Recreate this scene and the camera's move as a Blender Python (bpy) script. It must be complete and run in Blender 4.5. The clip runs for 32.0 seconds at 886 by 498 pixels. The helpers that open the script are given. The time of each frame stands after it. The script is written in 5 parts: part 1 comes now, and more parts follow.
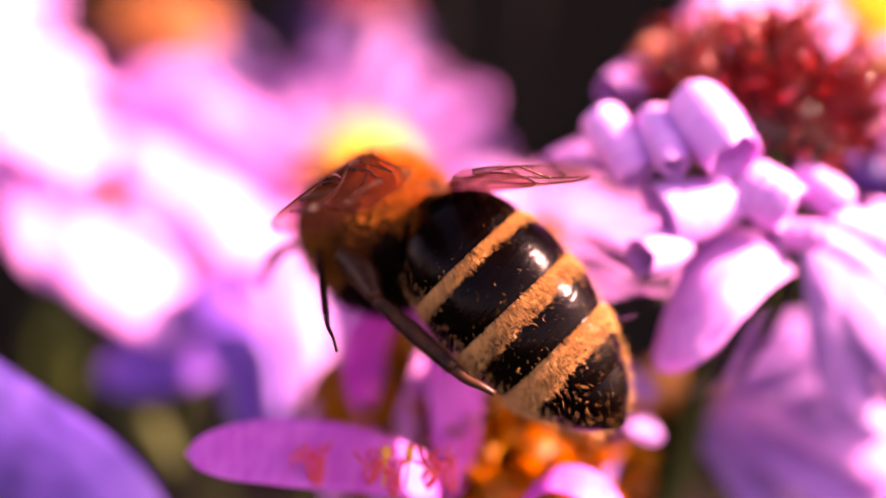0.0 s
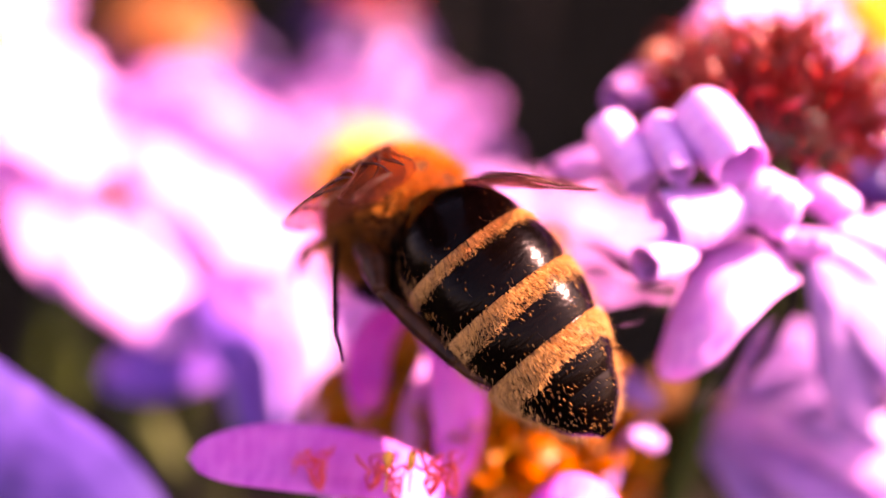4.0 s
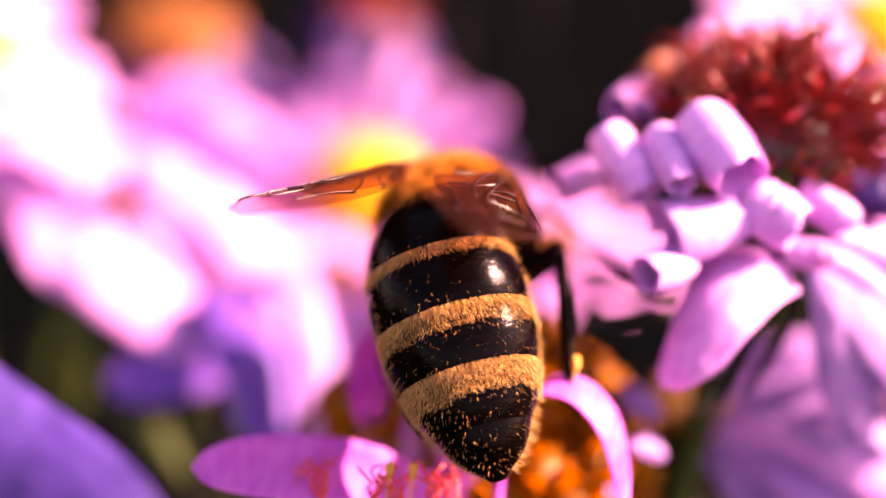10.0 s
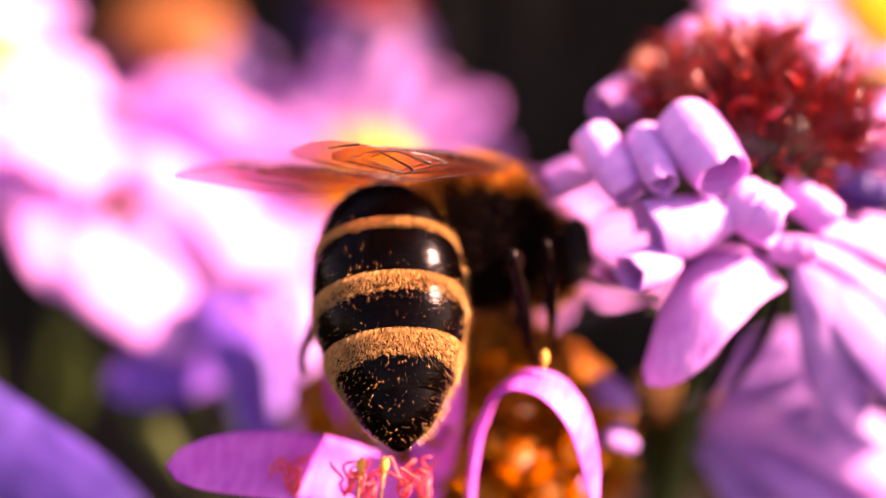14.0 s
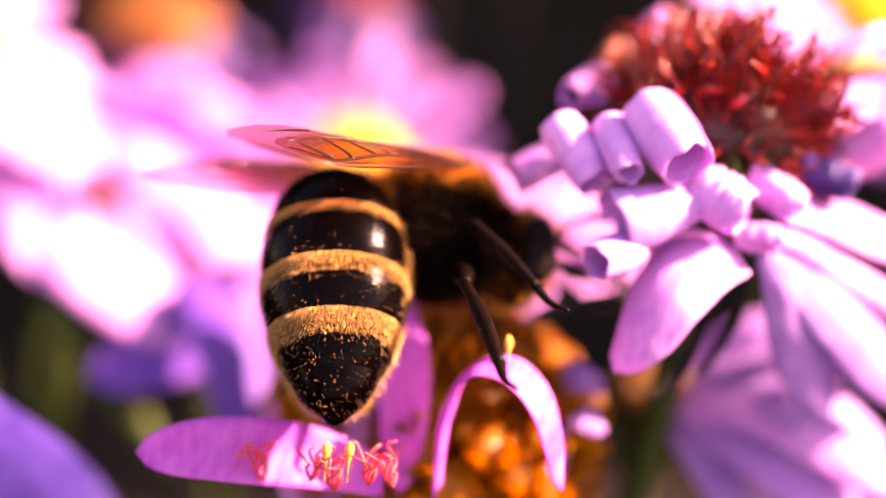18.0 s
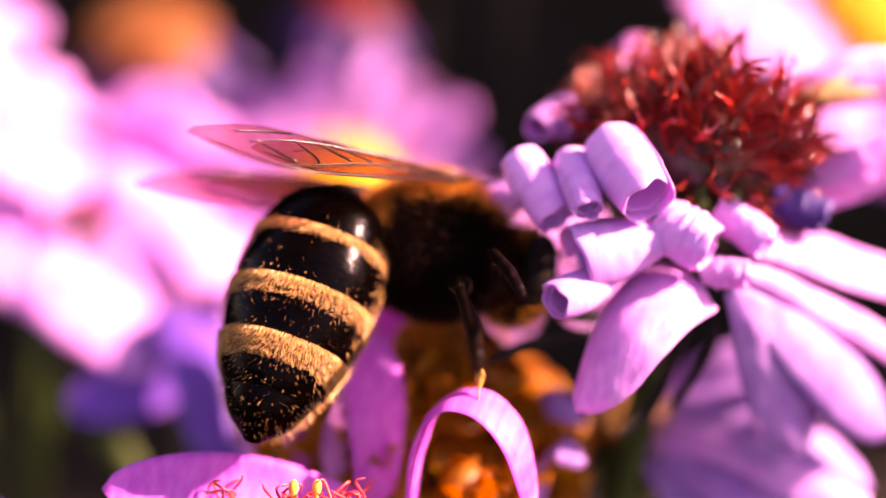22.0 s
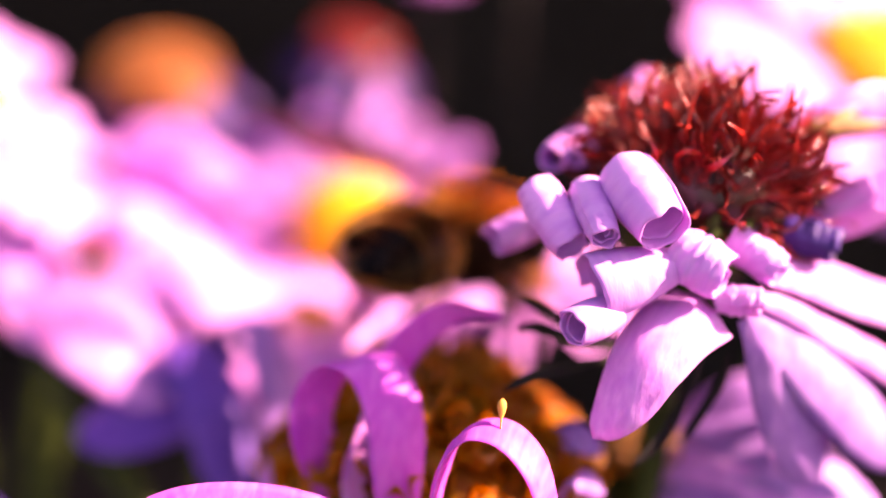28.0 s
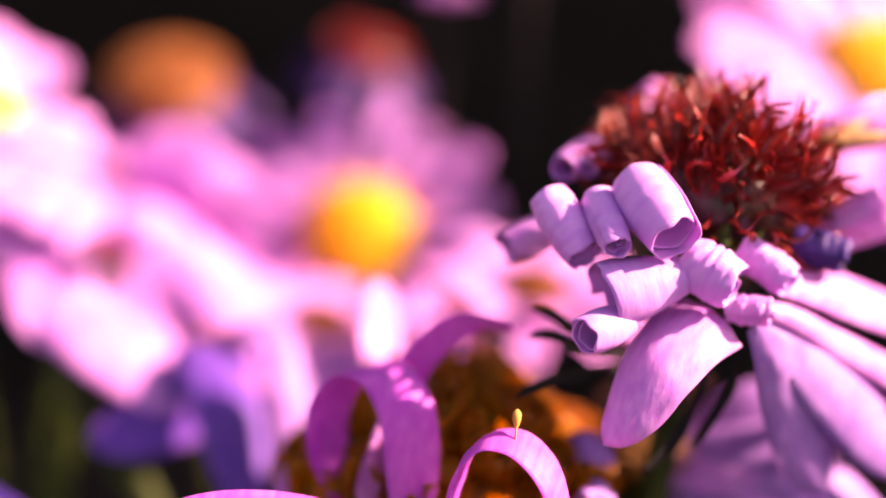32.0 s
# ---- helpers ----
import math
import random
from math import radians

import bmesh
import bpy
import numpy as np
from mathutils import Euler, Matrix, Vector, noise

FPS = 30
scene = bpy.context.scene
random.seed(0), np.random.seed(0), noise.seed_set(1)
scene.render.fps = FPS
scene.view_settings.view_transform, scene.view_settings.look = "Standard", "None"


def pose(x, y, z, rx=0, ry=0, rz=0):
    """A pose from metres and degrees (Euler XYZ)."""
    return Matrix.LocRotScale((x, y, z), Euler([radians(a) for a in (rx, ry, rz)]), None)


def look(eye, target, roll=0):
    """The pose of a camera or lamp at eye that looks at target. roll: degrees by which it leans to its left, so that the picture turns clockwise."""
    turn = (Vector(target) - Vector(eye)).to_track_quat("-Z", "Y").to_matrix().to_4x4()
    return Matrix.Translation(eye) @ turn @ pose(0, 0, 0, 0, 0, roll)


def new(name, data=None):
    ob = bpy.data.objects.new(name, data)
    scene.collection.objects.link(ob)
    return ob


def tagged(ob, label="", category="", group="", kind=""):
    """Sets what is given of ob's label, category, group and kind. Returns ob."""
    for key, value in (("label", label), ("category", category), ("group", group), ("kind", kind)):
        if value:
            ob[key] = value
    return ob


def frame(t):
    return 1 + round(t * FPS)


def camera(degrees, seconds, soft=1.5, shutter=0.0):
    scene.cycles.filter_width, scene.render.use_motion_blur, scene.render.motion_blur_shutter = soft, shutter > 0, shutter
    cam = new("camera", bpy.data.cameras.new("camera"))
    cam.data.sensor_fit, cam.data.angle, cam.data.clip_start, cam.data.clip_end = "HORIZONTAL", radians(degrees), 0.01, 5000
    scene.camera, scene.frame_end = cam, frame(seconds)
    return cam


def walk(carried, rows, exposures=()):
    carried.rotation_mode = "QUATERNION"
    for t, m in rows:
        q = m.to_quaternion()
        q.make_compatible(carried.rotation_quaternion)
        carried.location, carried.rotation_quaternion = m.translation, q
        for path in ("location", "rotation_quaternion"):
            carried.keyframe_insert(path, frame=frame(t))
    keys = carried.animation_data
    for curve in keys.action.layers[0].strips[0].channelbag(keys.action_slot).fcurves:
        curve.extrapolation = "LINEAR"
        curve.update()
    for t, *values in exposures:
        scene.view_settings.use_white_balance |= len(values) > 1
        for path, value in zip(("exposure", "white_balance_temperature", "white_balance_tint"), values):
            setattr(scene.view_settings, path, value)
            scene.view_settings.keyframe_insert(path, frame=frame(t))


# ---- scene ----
# Camera: one lens, held by hand about three centimetres from the flowers
cam = camera(40, 32.0, 1.5)
cam.data.dof.use_dof = True
cam.data.dof.aperture_fstop = 21.0
PATH = [
    (0, look((-0.002020, -0.026996, 0.433519), (-0.001228, 0.000613, 0.419443), 1.27)),
    (1, look((-0.001996, -0.026980, 0.433466), (-0.001297, 0.000675, 0.419476), 1.36)),
    (2, look((-0.002017, -0.026933, 0.433443), (-0.001347, 0.000745, 0.419499), 1.53)),
    (3, look((-0.002048, -0.026919, 0.433478), (-0.001342, 0.000748, 0.419512), 1.69)),
    (3.5, look((-0.002045, -0.026930, 0.433491), (-0.001343, 0.000736, 0.419523), 1.71)),
    (5.5, look((-0.002030, -0.026981, 0.433593), (-0.001345, 0.000698, 0.419650), 1.67)),
    (6, look((-0.002012, -0.026981, 0.433601), (-0.001346, 0.000699, 0.419658), 1.69)),
    (7, look((-0.001898, -0.027134, 0.433594), (-0.001395, 0.000593, 0.419740), 1.56)),
    (8, look((-0.001880, -0.027228, 0.433560), (-0.001441, 0.000554, 0.419814), 1.51)),
    (9, look((-0.001922, -0.027207, 0.433589), (-0.001448, 0.000564, 0.419822), 1.53)),
    (10, look((-0.001921, -0.027064, 0.433730), (-0.001411, 0.000651, 0.419850), 1.66)),
    (11, look((-0.001865, -0.026928, 0.433885), (-0.001383, 0.000713, 0.419858), 1.58)),
    (12, look((-0.001733, -0.026842, 0.434045), (-0.001266, 0.000738, 0.419898), 1.39)),
    (13, look((-0.001537, -0.026974, 0.434208), (-0.001151, 0.000565, 0.419980), 1.03)),
    (14, look((-0.001381, -0.027212, 0.434304), (-0.001077, 0.000328, 0.420076), 0.54)),
    (14.5, look((-0.001343, -0.027291, 0.434334), (-0.001062, 0.000249, 0.420106), 0.42)),
    (16.5, look((-0.000977, -0.027671, 0.434496), (-0.000652, -0.000221, 0.420095), 0.27)),
    (17, look((-0.000876, -0.027628, 0.434503), (-0.000561, -0.000199, 0.420061), 0.25)),
    (18, look((-0.000498, -0.027494, 0.434524), (-0.000281, -0.000113, 0.419989), 0.20)),
    (19, look((0.000008, -0.027405, 0.434617), (-0.000007, -0.000044, 0.420044), -0.07)),
    (20, look((0.000674, -0.027292, 0.435003), (0.000270, -0.000009, 0.420289), -0.61)),
    (21, look((0.001172, -0.026820, 0.435091), (0.000628, 0.000471, 0.420399), -0.82)),
    (22, look((0.001202, -0.026528, 0.435054), (0.000772, 0.000870, 0.420557), -0.85)),
    (23, look((0.001072, -0.026666, 0.435174), (0.000634, 0.000834, 0.420872), -1.02)),
    (24, look((0.001043, -0.026848, 0.435215), (0.000533, 0.000763, 0.421131), -1.22)),
    (25, look((0.001095, -0.026951, 0.435122), (0.000506, 0.000765, 0.421249), -1.20)),
    (25.5, look((0.001086, -0.027002, 0.435107), (0.000483, 0.000746, 0.421298), -1.15)),
    (27.5, look((0.000614, -0.027012, 0.434886), (0.000355, 0.000877, 0.421353), -0.68)),
    (28, look((0.000543, -0.027038, 0.434857), (0.000332, 0.000870, 0.421362), -0.63)),
    (29, look((0.000294, -0.027116, 0.434921), (0.000232, 0.000800, 0.421442), -0.40)),
    (30, look((0.000188, -0.027201, 0.435085), (0.000133, 0.000697, 0.421570), -0.25)),
    (31, look((0.000225, -0.027307, 0.435156), (0.000035, 0.000611, 0.421682), -0.30)),
    (32, look((0.000288, -0.027369, 0.435161), (-0.000024, 0.000573, 0.421740), -0.35)),
]
walk(cam, PATH, [(0, 2.8, 10050, 85), (3, 3.15, 10050, 84), (6, 2.75, 10200, 72), (13, 2.65, 10100, 69), (17, 2.6, 10000, 67), (18.6, 3.0, 10400, 64), (20.3, 3.0, 10300, 64), (21.2, 2.4, 9300, 72), (24, 2.45, 9400, 68), (27, 2.4, 9300, 67), (28.4, 2.5, 9300, 71), (29.3, 2.5, 9300, 72), (30.3, 2.15, 9300, 70), (32, 2.0, 9300, 67)])

# The focus is pulled from the bee, close to the lens, to the withered flower behind it
FOCUS = [(0, 26.6), (3, 26.7), (6, 27.2), (8, 27.2), (12, 27.3), (14.5, 28.1), (17, 28.7), (19, 28.9), (22, 28.8), (25, 28.9), (28, 29.8), (32, 30.2)]
focus_mark = new("focus_mark")
cam.data.dof.focus_object = focus_mark


def path_at(t):
    """The camera's pose between two rows of its path."""
    for (a, m), (b, n) in zip(PATH, PATH[1:]):
        if t <= b:
            return m.lerp(n, (t - a) / (b - a))
    return PATH[-1][1]


walk(focus_mark, [(t, path_at(t) @ Matrix.Translation((0, 0, -d * 0.001))) for t, d in FOCUS])

# Daylight: an autumn sun from the right, and the sky
SUN_AZ, SUN_EL = radians(84), radians(33)
world = bpy.data.worlds.new("sky")
scene.world = world
world.use_nodes = True
sky = world.node_tree.nodes.new("ShaderNodeTexSky")
sky.sky_type, sky.sun_disc, sky.sun_elevation, sky.sun_rotation = "NISHITA", False, SUN_EL, SUN_AZ
back = world.node_tree.nodes["Background"]
back.inputs["Strength"].default_value = 0.08
world.node_tree.links.new(sky.outputs[0], back.inputs["Color"])
sun_from = Vector((math.sin(SUN_AZ) * math.cos(SUN_EL), math.cos(SUN_AZ) * math.cos(SUN_EL), math.sin(SUN_EL)))
sun = new("sun", bpy.data.lights.new("sun", "SUN"))
sun.data.energy, sun.data.angle, sun.data.color = 5.0, radians(0.5), (1.0, 0.92, 0.82)
sun.matrix_world = look(sun_from * 2, (0, 0, 0))

# ---- plan: millimetres to the right, upwards and inwards along axes tipped 28 degrees ----
MM = 0.001
TIP = radians(28)
RIGHT = Vector((1, 0, 0))
UP = Vector((0, math.sin(TIP), math.cos(TIP)))
INTO = Vector((0, math.cos(TIP), -math.sin(TIP)))
HEART = Vector((0, 0, 0.42))


def way(x, u, z):
    """A direction of the plan."""
    return RIGHT * x + UP * u + INTO * z


def spot(x, u, z):
    """A place of the plan, in metres."""
    return HEART + way(x, u, z - 31) * MM


def stand(at, y, z):
    """A pose at a place, with its y axis along y and its z axis near z."""
    y = y.normalized()
    x = y.cross(z).normalized()
    z = x.cross(y)
    m = Matrix((x, y, z)).transposed().to_4x4()
    m.translation = at
    return m


# ---- materials ----
def material(name):
    mat = bpy.data.materials.new(name)
    mat.use_nodes = True
    nodes = mat.node_tree.nodes
    return mat, nodes, mat.node_tree.links, nodes["Principled BSDF"]


def grain(nodes, links, scale, detail=4.0, stretch=(1, 1, 1)):
    """Noise in the object's own space, at a scale per millimetre."""
    co = nodes.new("ShaderNodeTexCoord")
    mp = nodes.new("ShaderNodeMapping")
    mp.inputs["Scale"].default_value = [v / MM for v in stretch]
    no = nodes.new("ShaderNodeTexNoise")
    no.inputs["Scale"].default_value, no.inputs["Detail"].default_value = scale, detail
    links.new(co.outputs["Object"], mp.inputs["Vector"])
    links.new(mp.outputs["Vector"], no.inputs["Vector"])
    return no


def ramp(nodes, links, source, stops):
    r = nodes.new("ShaderNodeValToRGB")
    while len(r.color_ramp.elements) < len(stops):
        r.color_ramp.elements.new(0.5)
    for e, (p, c) in zip(r.color_ramp.elements, stops):
        e.position, e.color = p, (*c, 1)
    links.new(source, r.inputs["Fac"])
    return r


def relief(nodes, links, source, shader, height, strength=0.6):
    b = nodes.new("ShaderNodeBump")
    b.inputs["Distance"].default_value, b.inputs["Strength"].default_value = height * MM, strength
    links.new(source, b.inputs["Height"])
    links.new(b.outputs["Normal"], shader.inputs["Normal"])
    return b


def vary(nodes, links, colour, amount, hue=0.0):
    """Each piece a little lighter or darker than the next."""
    info = nodes.new("ShaderNodeObjectInfo")
    m = nodes.new("ShaderNodeMapRange")
    m.inputs["To Min"].default_value, m.inputs["To Max"].default_value = 1 - amount, 1 + amount
    links.new(info.outputs["Random"], m.inputs["Value"])
    h = nodes.new("ShaderNodeHueSaturation")
    links.new(m.outputs[0], h.inputs["Value"])
    links.new(colour, h.inputs["Color"])
    if hue:
        n = nodes.new("ShaderNodeMapRange")
        n.inputs["To Min"].default_value, n.inputs["To Max"].default_value = 0.5 - hue, 0.5 + hue
        links.new(info.outputs["Random"], n.inputs["Value"])
        links.new(n.outputs[0], h.inputs["Hue"])
    return h


def petal_material(name, pale, deep, through_colour, thin=0.35, rough=0.55, spread=0.1, stretch=(2.6, 0.16, 1)):
    """Petal skin: fine veins along its length, light shining through."""
    mat, nodes, links, bsdf = material(name)
    veins = grain(nodes, links, 2.2, 3, stretch)
    blotch = grain(nodes, links, 0.45, 3)
    mix = nodes.new("ShaderNodeMath")
    mix.operation = "MULTIPLY_ADD"
    mix.inputs[1].default_value = 0.55
    links.new(veins.outputs["Fac"], mix.inputs[0])
    half = nodes.new("ShaderNodeMath")
    half.operation = "MULTIPLY"
    half.inputs[1].default_value = 0.45
    links.new(blotch.outputs["Fac"], half.inputs[0])
    links.new(half.outputs[0], mix.inputs[2])
    col = ramp(nodes, links, mix.outputs[0], [(0.38, deep), (0.60, pale)])
    own = vary(nodes, links, col.outputs["Color"], spread, 0.012)
    links.new(own.outputs["Color"], bsdf.inputs["Base Color"])
    bsdf.inputs["Roughness"].default_value = rough
    bsdf.inputs["Specular IOR Level"].default_value = 0.35
    bump = relief(nodes, links, veins.outputs["Fac"], bsdf, 0.05, 0.5)
    tr = nodes.new("ShaderNodeBsdfTranslucent")
    tr.inputs["Color"].default_value = (*through_colour, 1)
    links.new(bump.outputs["Normal"], tr.inputs["Normal"])
    ms = nodes.new("ShaderNodeMixShader")
    ms.inputs["Fac"].default_value = thin
    links.new(bsdf.outputs[0], ms.inputs[1])
    links.new(tr.outputs[0], ms.inputs[2])
    links.new(ms.outputs[0], nodes["Material Output"].inputs["Surface"])
    return mat


def hair_material(name, dark, light, rough=0.45, spec=0.5):
    """Fine hair: every strand has a tone of its own."""
    mat, nodes, links, bsdf = material(name)
    geo = nodes.new("ShaderNodeNewGeometry")
    clump = grain(nodes, links, 4.0, 3)
    mix = nodes.new("ShaderNodeMath")
    mix.operation = "MULTIPLY_ADD"
    mix.inputs[1].default_value = 0.45
    links.new(geo.outputs["Random Per Island"], mix.inputs[0])
    half = nodes.new("ShaderNodeMath")
    half.operation = "MULTIPLY"
    half.inputs[1].default_value = 0.6
    links.new(clump.outputs["Fac"], half.inputs[0])
    links.new(half.outputs[0], mix.inputs[2])
    col = ramp(nodes, links, mix.outputs[0], [(0.1, dark), (0.9, light)])
    links.new(col.outputs["Color"], bsdf.inputs["Base Color"])
    bsdf.inputs["Roughness"].default_value = rough
    bsdf.inputs["Specular IOR Level"].default_value = spec
    return mat


def plain_material(name, dark, light, rough=0.6, scale=1.0, bump=0.03, spec=0.4, stretch=(1, 1, 1), spread=0.15):
    mat, nodes, links, bsdf = material(name)
    n = grain(nodes, links, scale, 5, stretch)
    col = ramp(nodes, links, n.outputs["Fac"], [(0.3, dark), (0.7, light)])
    own = vary(nodes, links, col.outputs["Color"], spread)
    links.new(own.outputs["Color"], bsdf.inputs["Base Color"])
    bsdf.inputs["Roughness"].default_value = rough
    bsdf.inputs["Specular IOR Level"].default_value = spec
    relief(nodes, links, n.outputs["Fac"], bsdf, bump)
    return mat


LILAC = petal_material("lilac petal", (0.76, 0.20, 0.76), (0.56, 0.085, 0.60), (0.82, 0.14, 0.72), 0.44)
PALE = petal_material("pale petal", (0.77, 0.37, 0.77), (0.57, 0.19, 0.61), (0.76, 0.35, 0.73), 0.34)
ROSE = petal_material("rose-lilac petal", (0.78, 0.39, 0.80), (0.58, 0.21, 0.66), (0.78, 0.32, 0.75), 0.36)
INDIGO = petal_material("indigo petal", (0.070, 0.028, 0.22), (0.022, 0.007, 0.10), (0.055, 0.013, 0.18), 0.22)
DULL = petal_material("dull mauve petal", (0.47, 0.24, 0.61), (0.31, 0.13, 0.47), (0.42, 0.17, 0.52), 0.28)
DUSK = petal_material("dusky violet petal", (0.075, 0.016, 0.17), (0.035, 0.006, 0.09), (0.09, 0.012, 0.17), 0.25)
VIOLET = petal_material("violet petal", (0.22, 0.09, 0.48), (0.10, 0.03, 0.31), (0.18, 0.055, 0.42), 0.3)
MAUVE = petal_material("faded mauve petal", (0.79, 0.39, 0.79), (0.62, 0.21, 0.66), (0.74, 0.26, 0.70), 0.30)
FADED = petal_material("browned petal", (0.55, 0.22, 0.16), (0.36, 0.10, 0.07), (0.50, 0.15, 0.08), 0.3)
ROLLED = petal_material("rolled mauve petal", (0.74, 0.36, 0.79), (0.62, 0.25, 0.70), (0.66, 0.24, 0.72), 0.24, 0.5, 0.06, (0.5, 1.8, 0.5))
YELLOW = plain_material("yellow disc floret", (0.78, 0.40, 0.01), (0.95, 0.68, 0.02), 0.6, 1.6)
ORANGE = petal_material("amber disc floret", (0.56, 0.26, 0.016), (0.18, 0.048, 0.004), (0.78, 0.36, 0.018), 0.52, 0.38, 0.4)
RUST = plain_material("withered red-brown floret", (0.035, 0.003, 0.002), (0.32, 0.018, 0.010), 0.28, 1.3, 0.05, 0.4, (1, 1, 1), 0.4)
GOLD = plain_material("faded golden-brown floret", (0.12, 0.03, 0.007), (0.38, 0.14, 0.02), 0.6, 0.9)
STRAW = plain_material("straw-coloured bract", (0.16, 0.08, 0.02), (0.36, 0.20, 0.06), 0.6, 1.2)
STIGMA = plain_material("coral stigma", (0.55, 0.025, 0.035), (0.80, 0.10, 0.09), 0.4, 2.0)
POLLEN = plain_material("pollen", (0.50, 0.20, 0.03), (0.70, 0.34, 0.06), 0.8, 3.0)
GREEN = plain_material("green stem", (0.011, 0.022, 0.004), (0.032, 0.055, 0.009), 0.6, 0.8, 0.03, 0.12)
# Near-black, as the backdrop's deep shade is put into this leaf colour
LEAF = plain_material("shade-dark leaf", (0.0065, 0.007, 0.0058), (0.014, 0.0145, 0.0112), 0.55, 0.5, 0.03, 0.12)
SOIL = plain_material("dark soil", (0.006, 0.005, 0.004), (0.022, 0.017, 0.013), 0.95, 0.06, 6.0, 0.1)
CHITIN = plain_material("black chitin", (0.0004, 0.0002, 0.00015), (0.0014, 0.0006, 0.0004), 0.17, 3.0, 0.03, 0.055, (1, 3, 1))
LEGS = plain_material("dark brown leg", (0.0015, 0.0007, 0.0005), (0.006, 0.0025, 0.0012), 0.4, 2.5, 0.02, 0.05)
HIND_LEG = plain_material("red-brown hind leg", (0.009, 0.0035, 0.0016), (0.05, 0.017, 0.006), 0.4, 2.5, 0.02, 0.15)
BELLY = plain_material("amber belly plate", (0.06, 0.018, 0.004), (0.34, 0.12, 0.022), 0.35, 2.5, 0.03, 0.3)
EYE = plain_material("compound eye", (0.003, 0.002, 0.0015), (0.008, 0.005, 0.003), 0.5, 9.0, 0.01, 0.1)
TAN = hair_material("tan hair", (0.10, 0.028, 0.004), (0.86, 0.47, 0.14))
# Fur colour with the right flank's shade put in; leg hair shares it
SHADED_FUR = hair_material("fur with shade put into its colour", (0.001, 0.0006, 0.0005), (0.016, 0.005, 0.002), 0.6, 0.06)
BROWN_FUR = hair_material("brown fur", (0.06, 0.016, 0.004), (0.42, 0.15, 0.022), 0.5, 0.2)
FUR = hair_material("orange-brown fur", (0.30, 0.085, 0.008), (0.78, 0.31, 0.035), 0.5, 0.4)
FLUFF = hair_material("dry red-brown fluff", (0.10, 0.005, 0.004), (0.46, 0.035, 0.022), 0.3, 0.6)
VEIN = plain_material("brown wing vein", (0.006, 0.002, 0.0012), (0.03, 0.008, 0.004), 0.3, 2.0, 0.01, 0.4)

MEMBRANE, nodes, links, bsdf = material("wing membrane")
tone = ramp(nodes, links, grain(nodes, links, 0.7, 3).outputs["Fac"], [(0.3, (0.06, 0.02, 0.014)), (0.7, (0.13, 0.045, 0.032))])
links.new(tone.outputs["Color"], bsdf.inputs["Base Color"])
bsdf.inputs["Roughness"].default_value = 0.12
relief(nodes, links, grain(nodes, links, 2.6, 4).outputs["Fac"], bsdf, 0.07, 0.6)
clear = nodes.new("ShaderNodeBsdfTransparent")
clear.inputs["Color"].default_value = (0.84, 0.70, 0.68, 1)
both = nodes.new("ShaderNodeMixShader")
both.inputs["Fac"].default_value = 0.89
glow = nodes.new("ShaderNodeBsdfTranslucent")
glow.inputs["Color"].default_value = (0.42, 0.24, 0.22, 1)
skin = nodes.new("ShaderNodeMixShader")
skin.inputs["Fac"].default_value = 0.32
links.new(bsdf.outputs[0], skin.inputs[1])
links.new(glow.outputs[0], skin.inputs[2])
links.new(skin.outputs[0], both.inputs[1])
links.new(clear.outputs[0], both.inputs[2])
links.new(both.outputs[0], nodes["Material Output"].inputs["Surface"])


# ---- mesh helpers: shapes are drawn in millimetres ----
def mesh(name, verts, faces, mat, smooth=True):
    me = bpy.data.meshes.new(name)
    me.from_pydata([(v[0] * MM, v[1] * MM, v[2] * MM) for v in verts], [], faces)
    me.materials.append(mat)
    if smooth:
        me.polygons.foreach_set("use_smooth", [True] * len(me.polygons))
    me.update()
    return me


def part(name, me, parent, m=None, label=""):
    ob = new(name, me)
    ob.parent = parent
    if m is not None:
        ob.matrix_basis = m
    return tagged(ob, label)


def thing(name, m, label, category, group=""):
    ob = new(name)
    ob.empty_display_size = 0.002
    ob.matrix_basis = m
    return tagged(ob, label, category, group)


def mm(x, y, z, rx=0, ry=0, rz=0):
    return pose(x * MM, y * MM, z * MM, rx, ry, rz)


def curve_points(pts, n):
    """A smooth line through some points."""
    pts = [Vector(p) for p in pts]
    pts = [pts[0] * 2 - pts[1], *pts, pts[-1] * 2 - pts[-2]]
    out = []
    segs = len(pts) - 3
    for k in range(n + 1):
        g = min(k / n * segs, segs - 1e-6)
        i, t = int(g), g - int(g)
        a, b, c, d = pts[i:i + 4]
        out.append(0.5 * (2 * b + (c - a) * t + (2 * a - 5 * b + 4 * c - d) * t * t + (3 * b - a - 3 * c + d) * t ** 3))
    return out


def tube(pts, radii, n=24, sides=8):
    """A round rod along a line, with a radius at each control point."""
    line = curve_points(pts, n)
    verts, faces = [], []
    side = None
    for k, p in enumerate(line):
        d = (line[min(k + 1, n)] - line[max(k - 1, 0)]).normalized()
        if side is None:
            side = d.orthogonal().normalized()
        side = (side - d * side.dot(d)).normalized()
        other = d.cross(side)
        g = k / n * (len(radii) - 1)
        i = min(int(g), len(radii) - 2)
        r = radii[i] + (radii[i + 1] - radii[i]) * (g - i)
        for s in range(sides):
            a = 2 * math.pi * s / sides
            verts.append(p + side * (r * math.cos(a)) + other * (r * math.sin(a)))
    for k in range(n):
        for s in range(sides):
            a, b = k * sides + s, k * sides + (s + 1) % sides
            faces.append((a, b, b + sides, a + sides))
    faces.append(tuple(range(sides))[::-1])
    faces.append(tuple(n * sides + s for s in range(sides)))
    return verts, faces


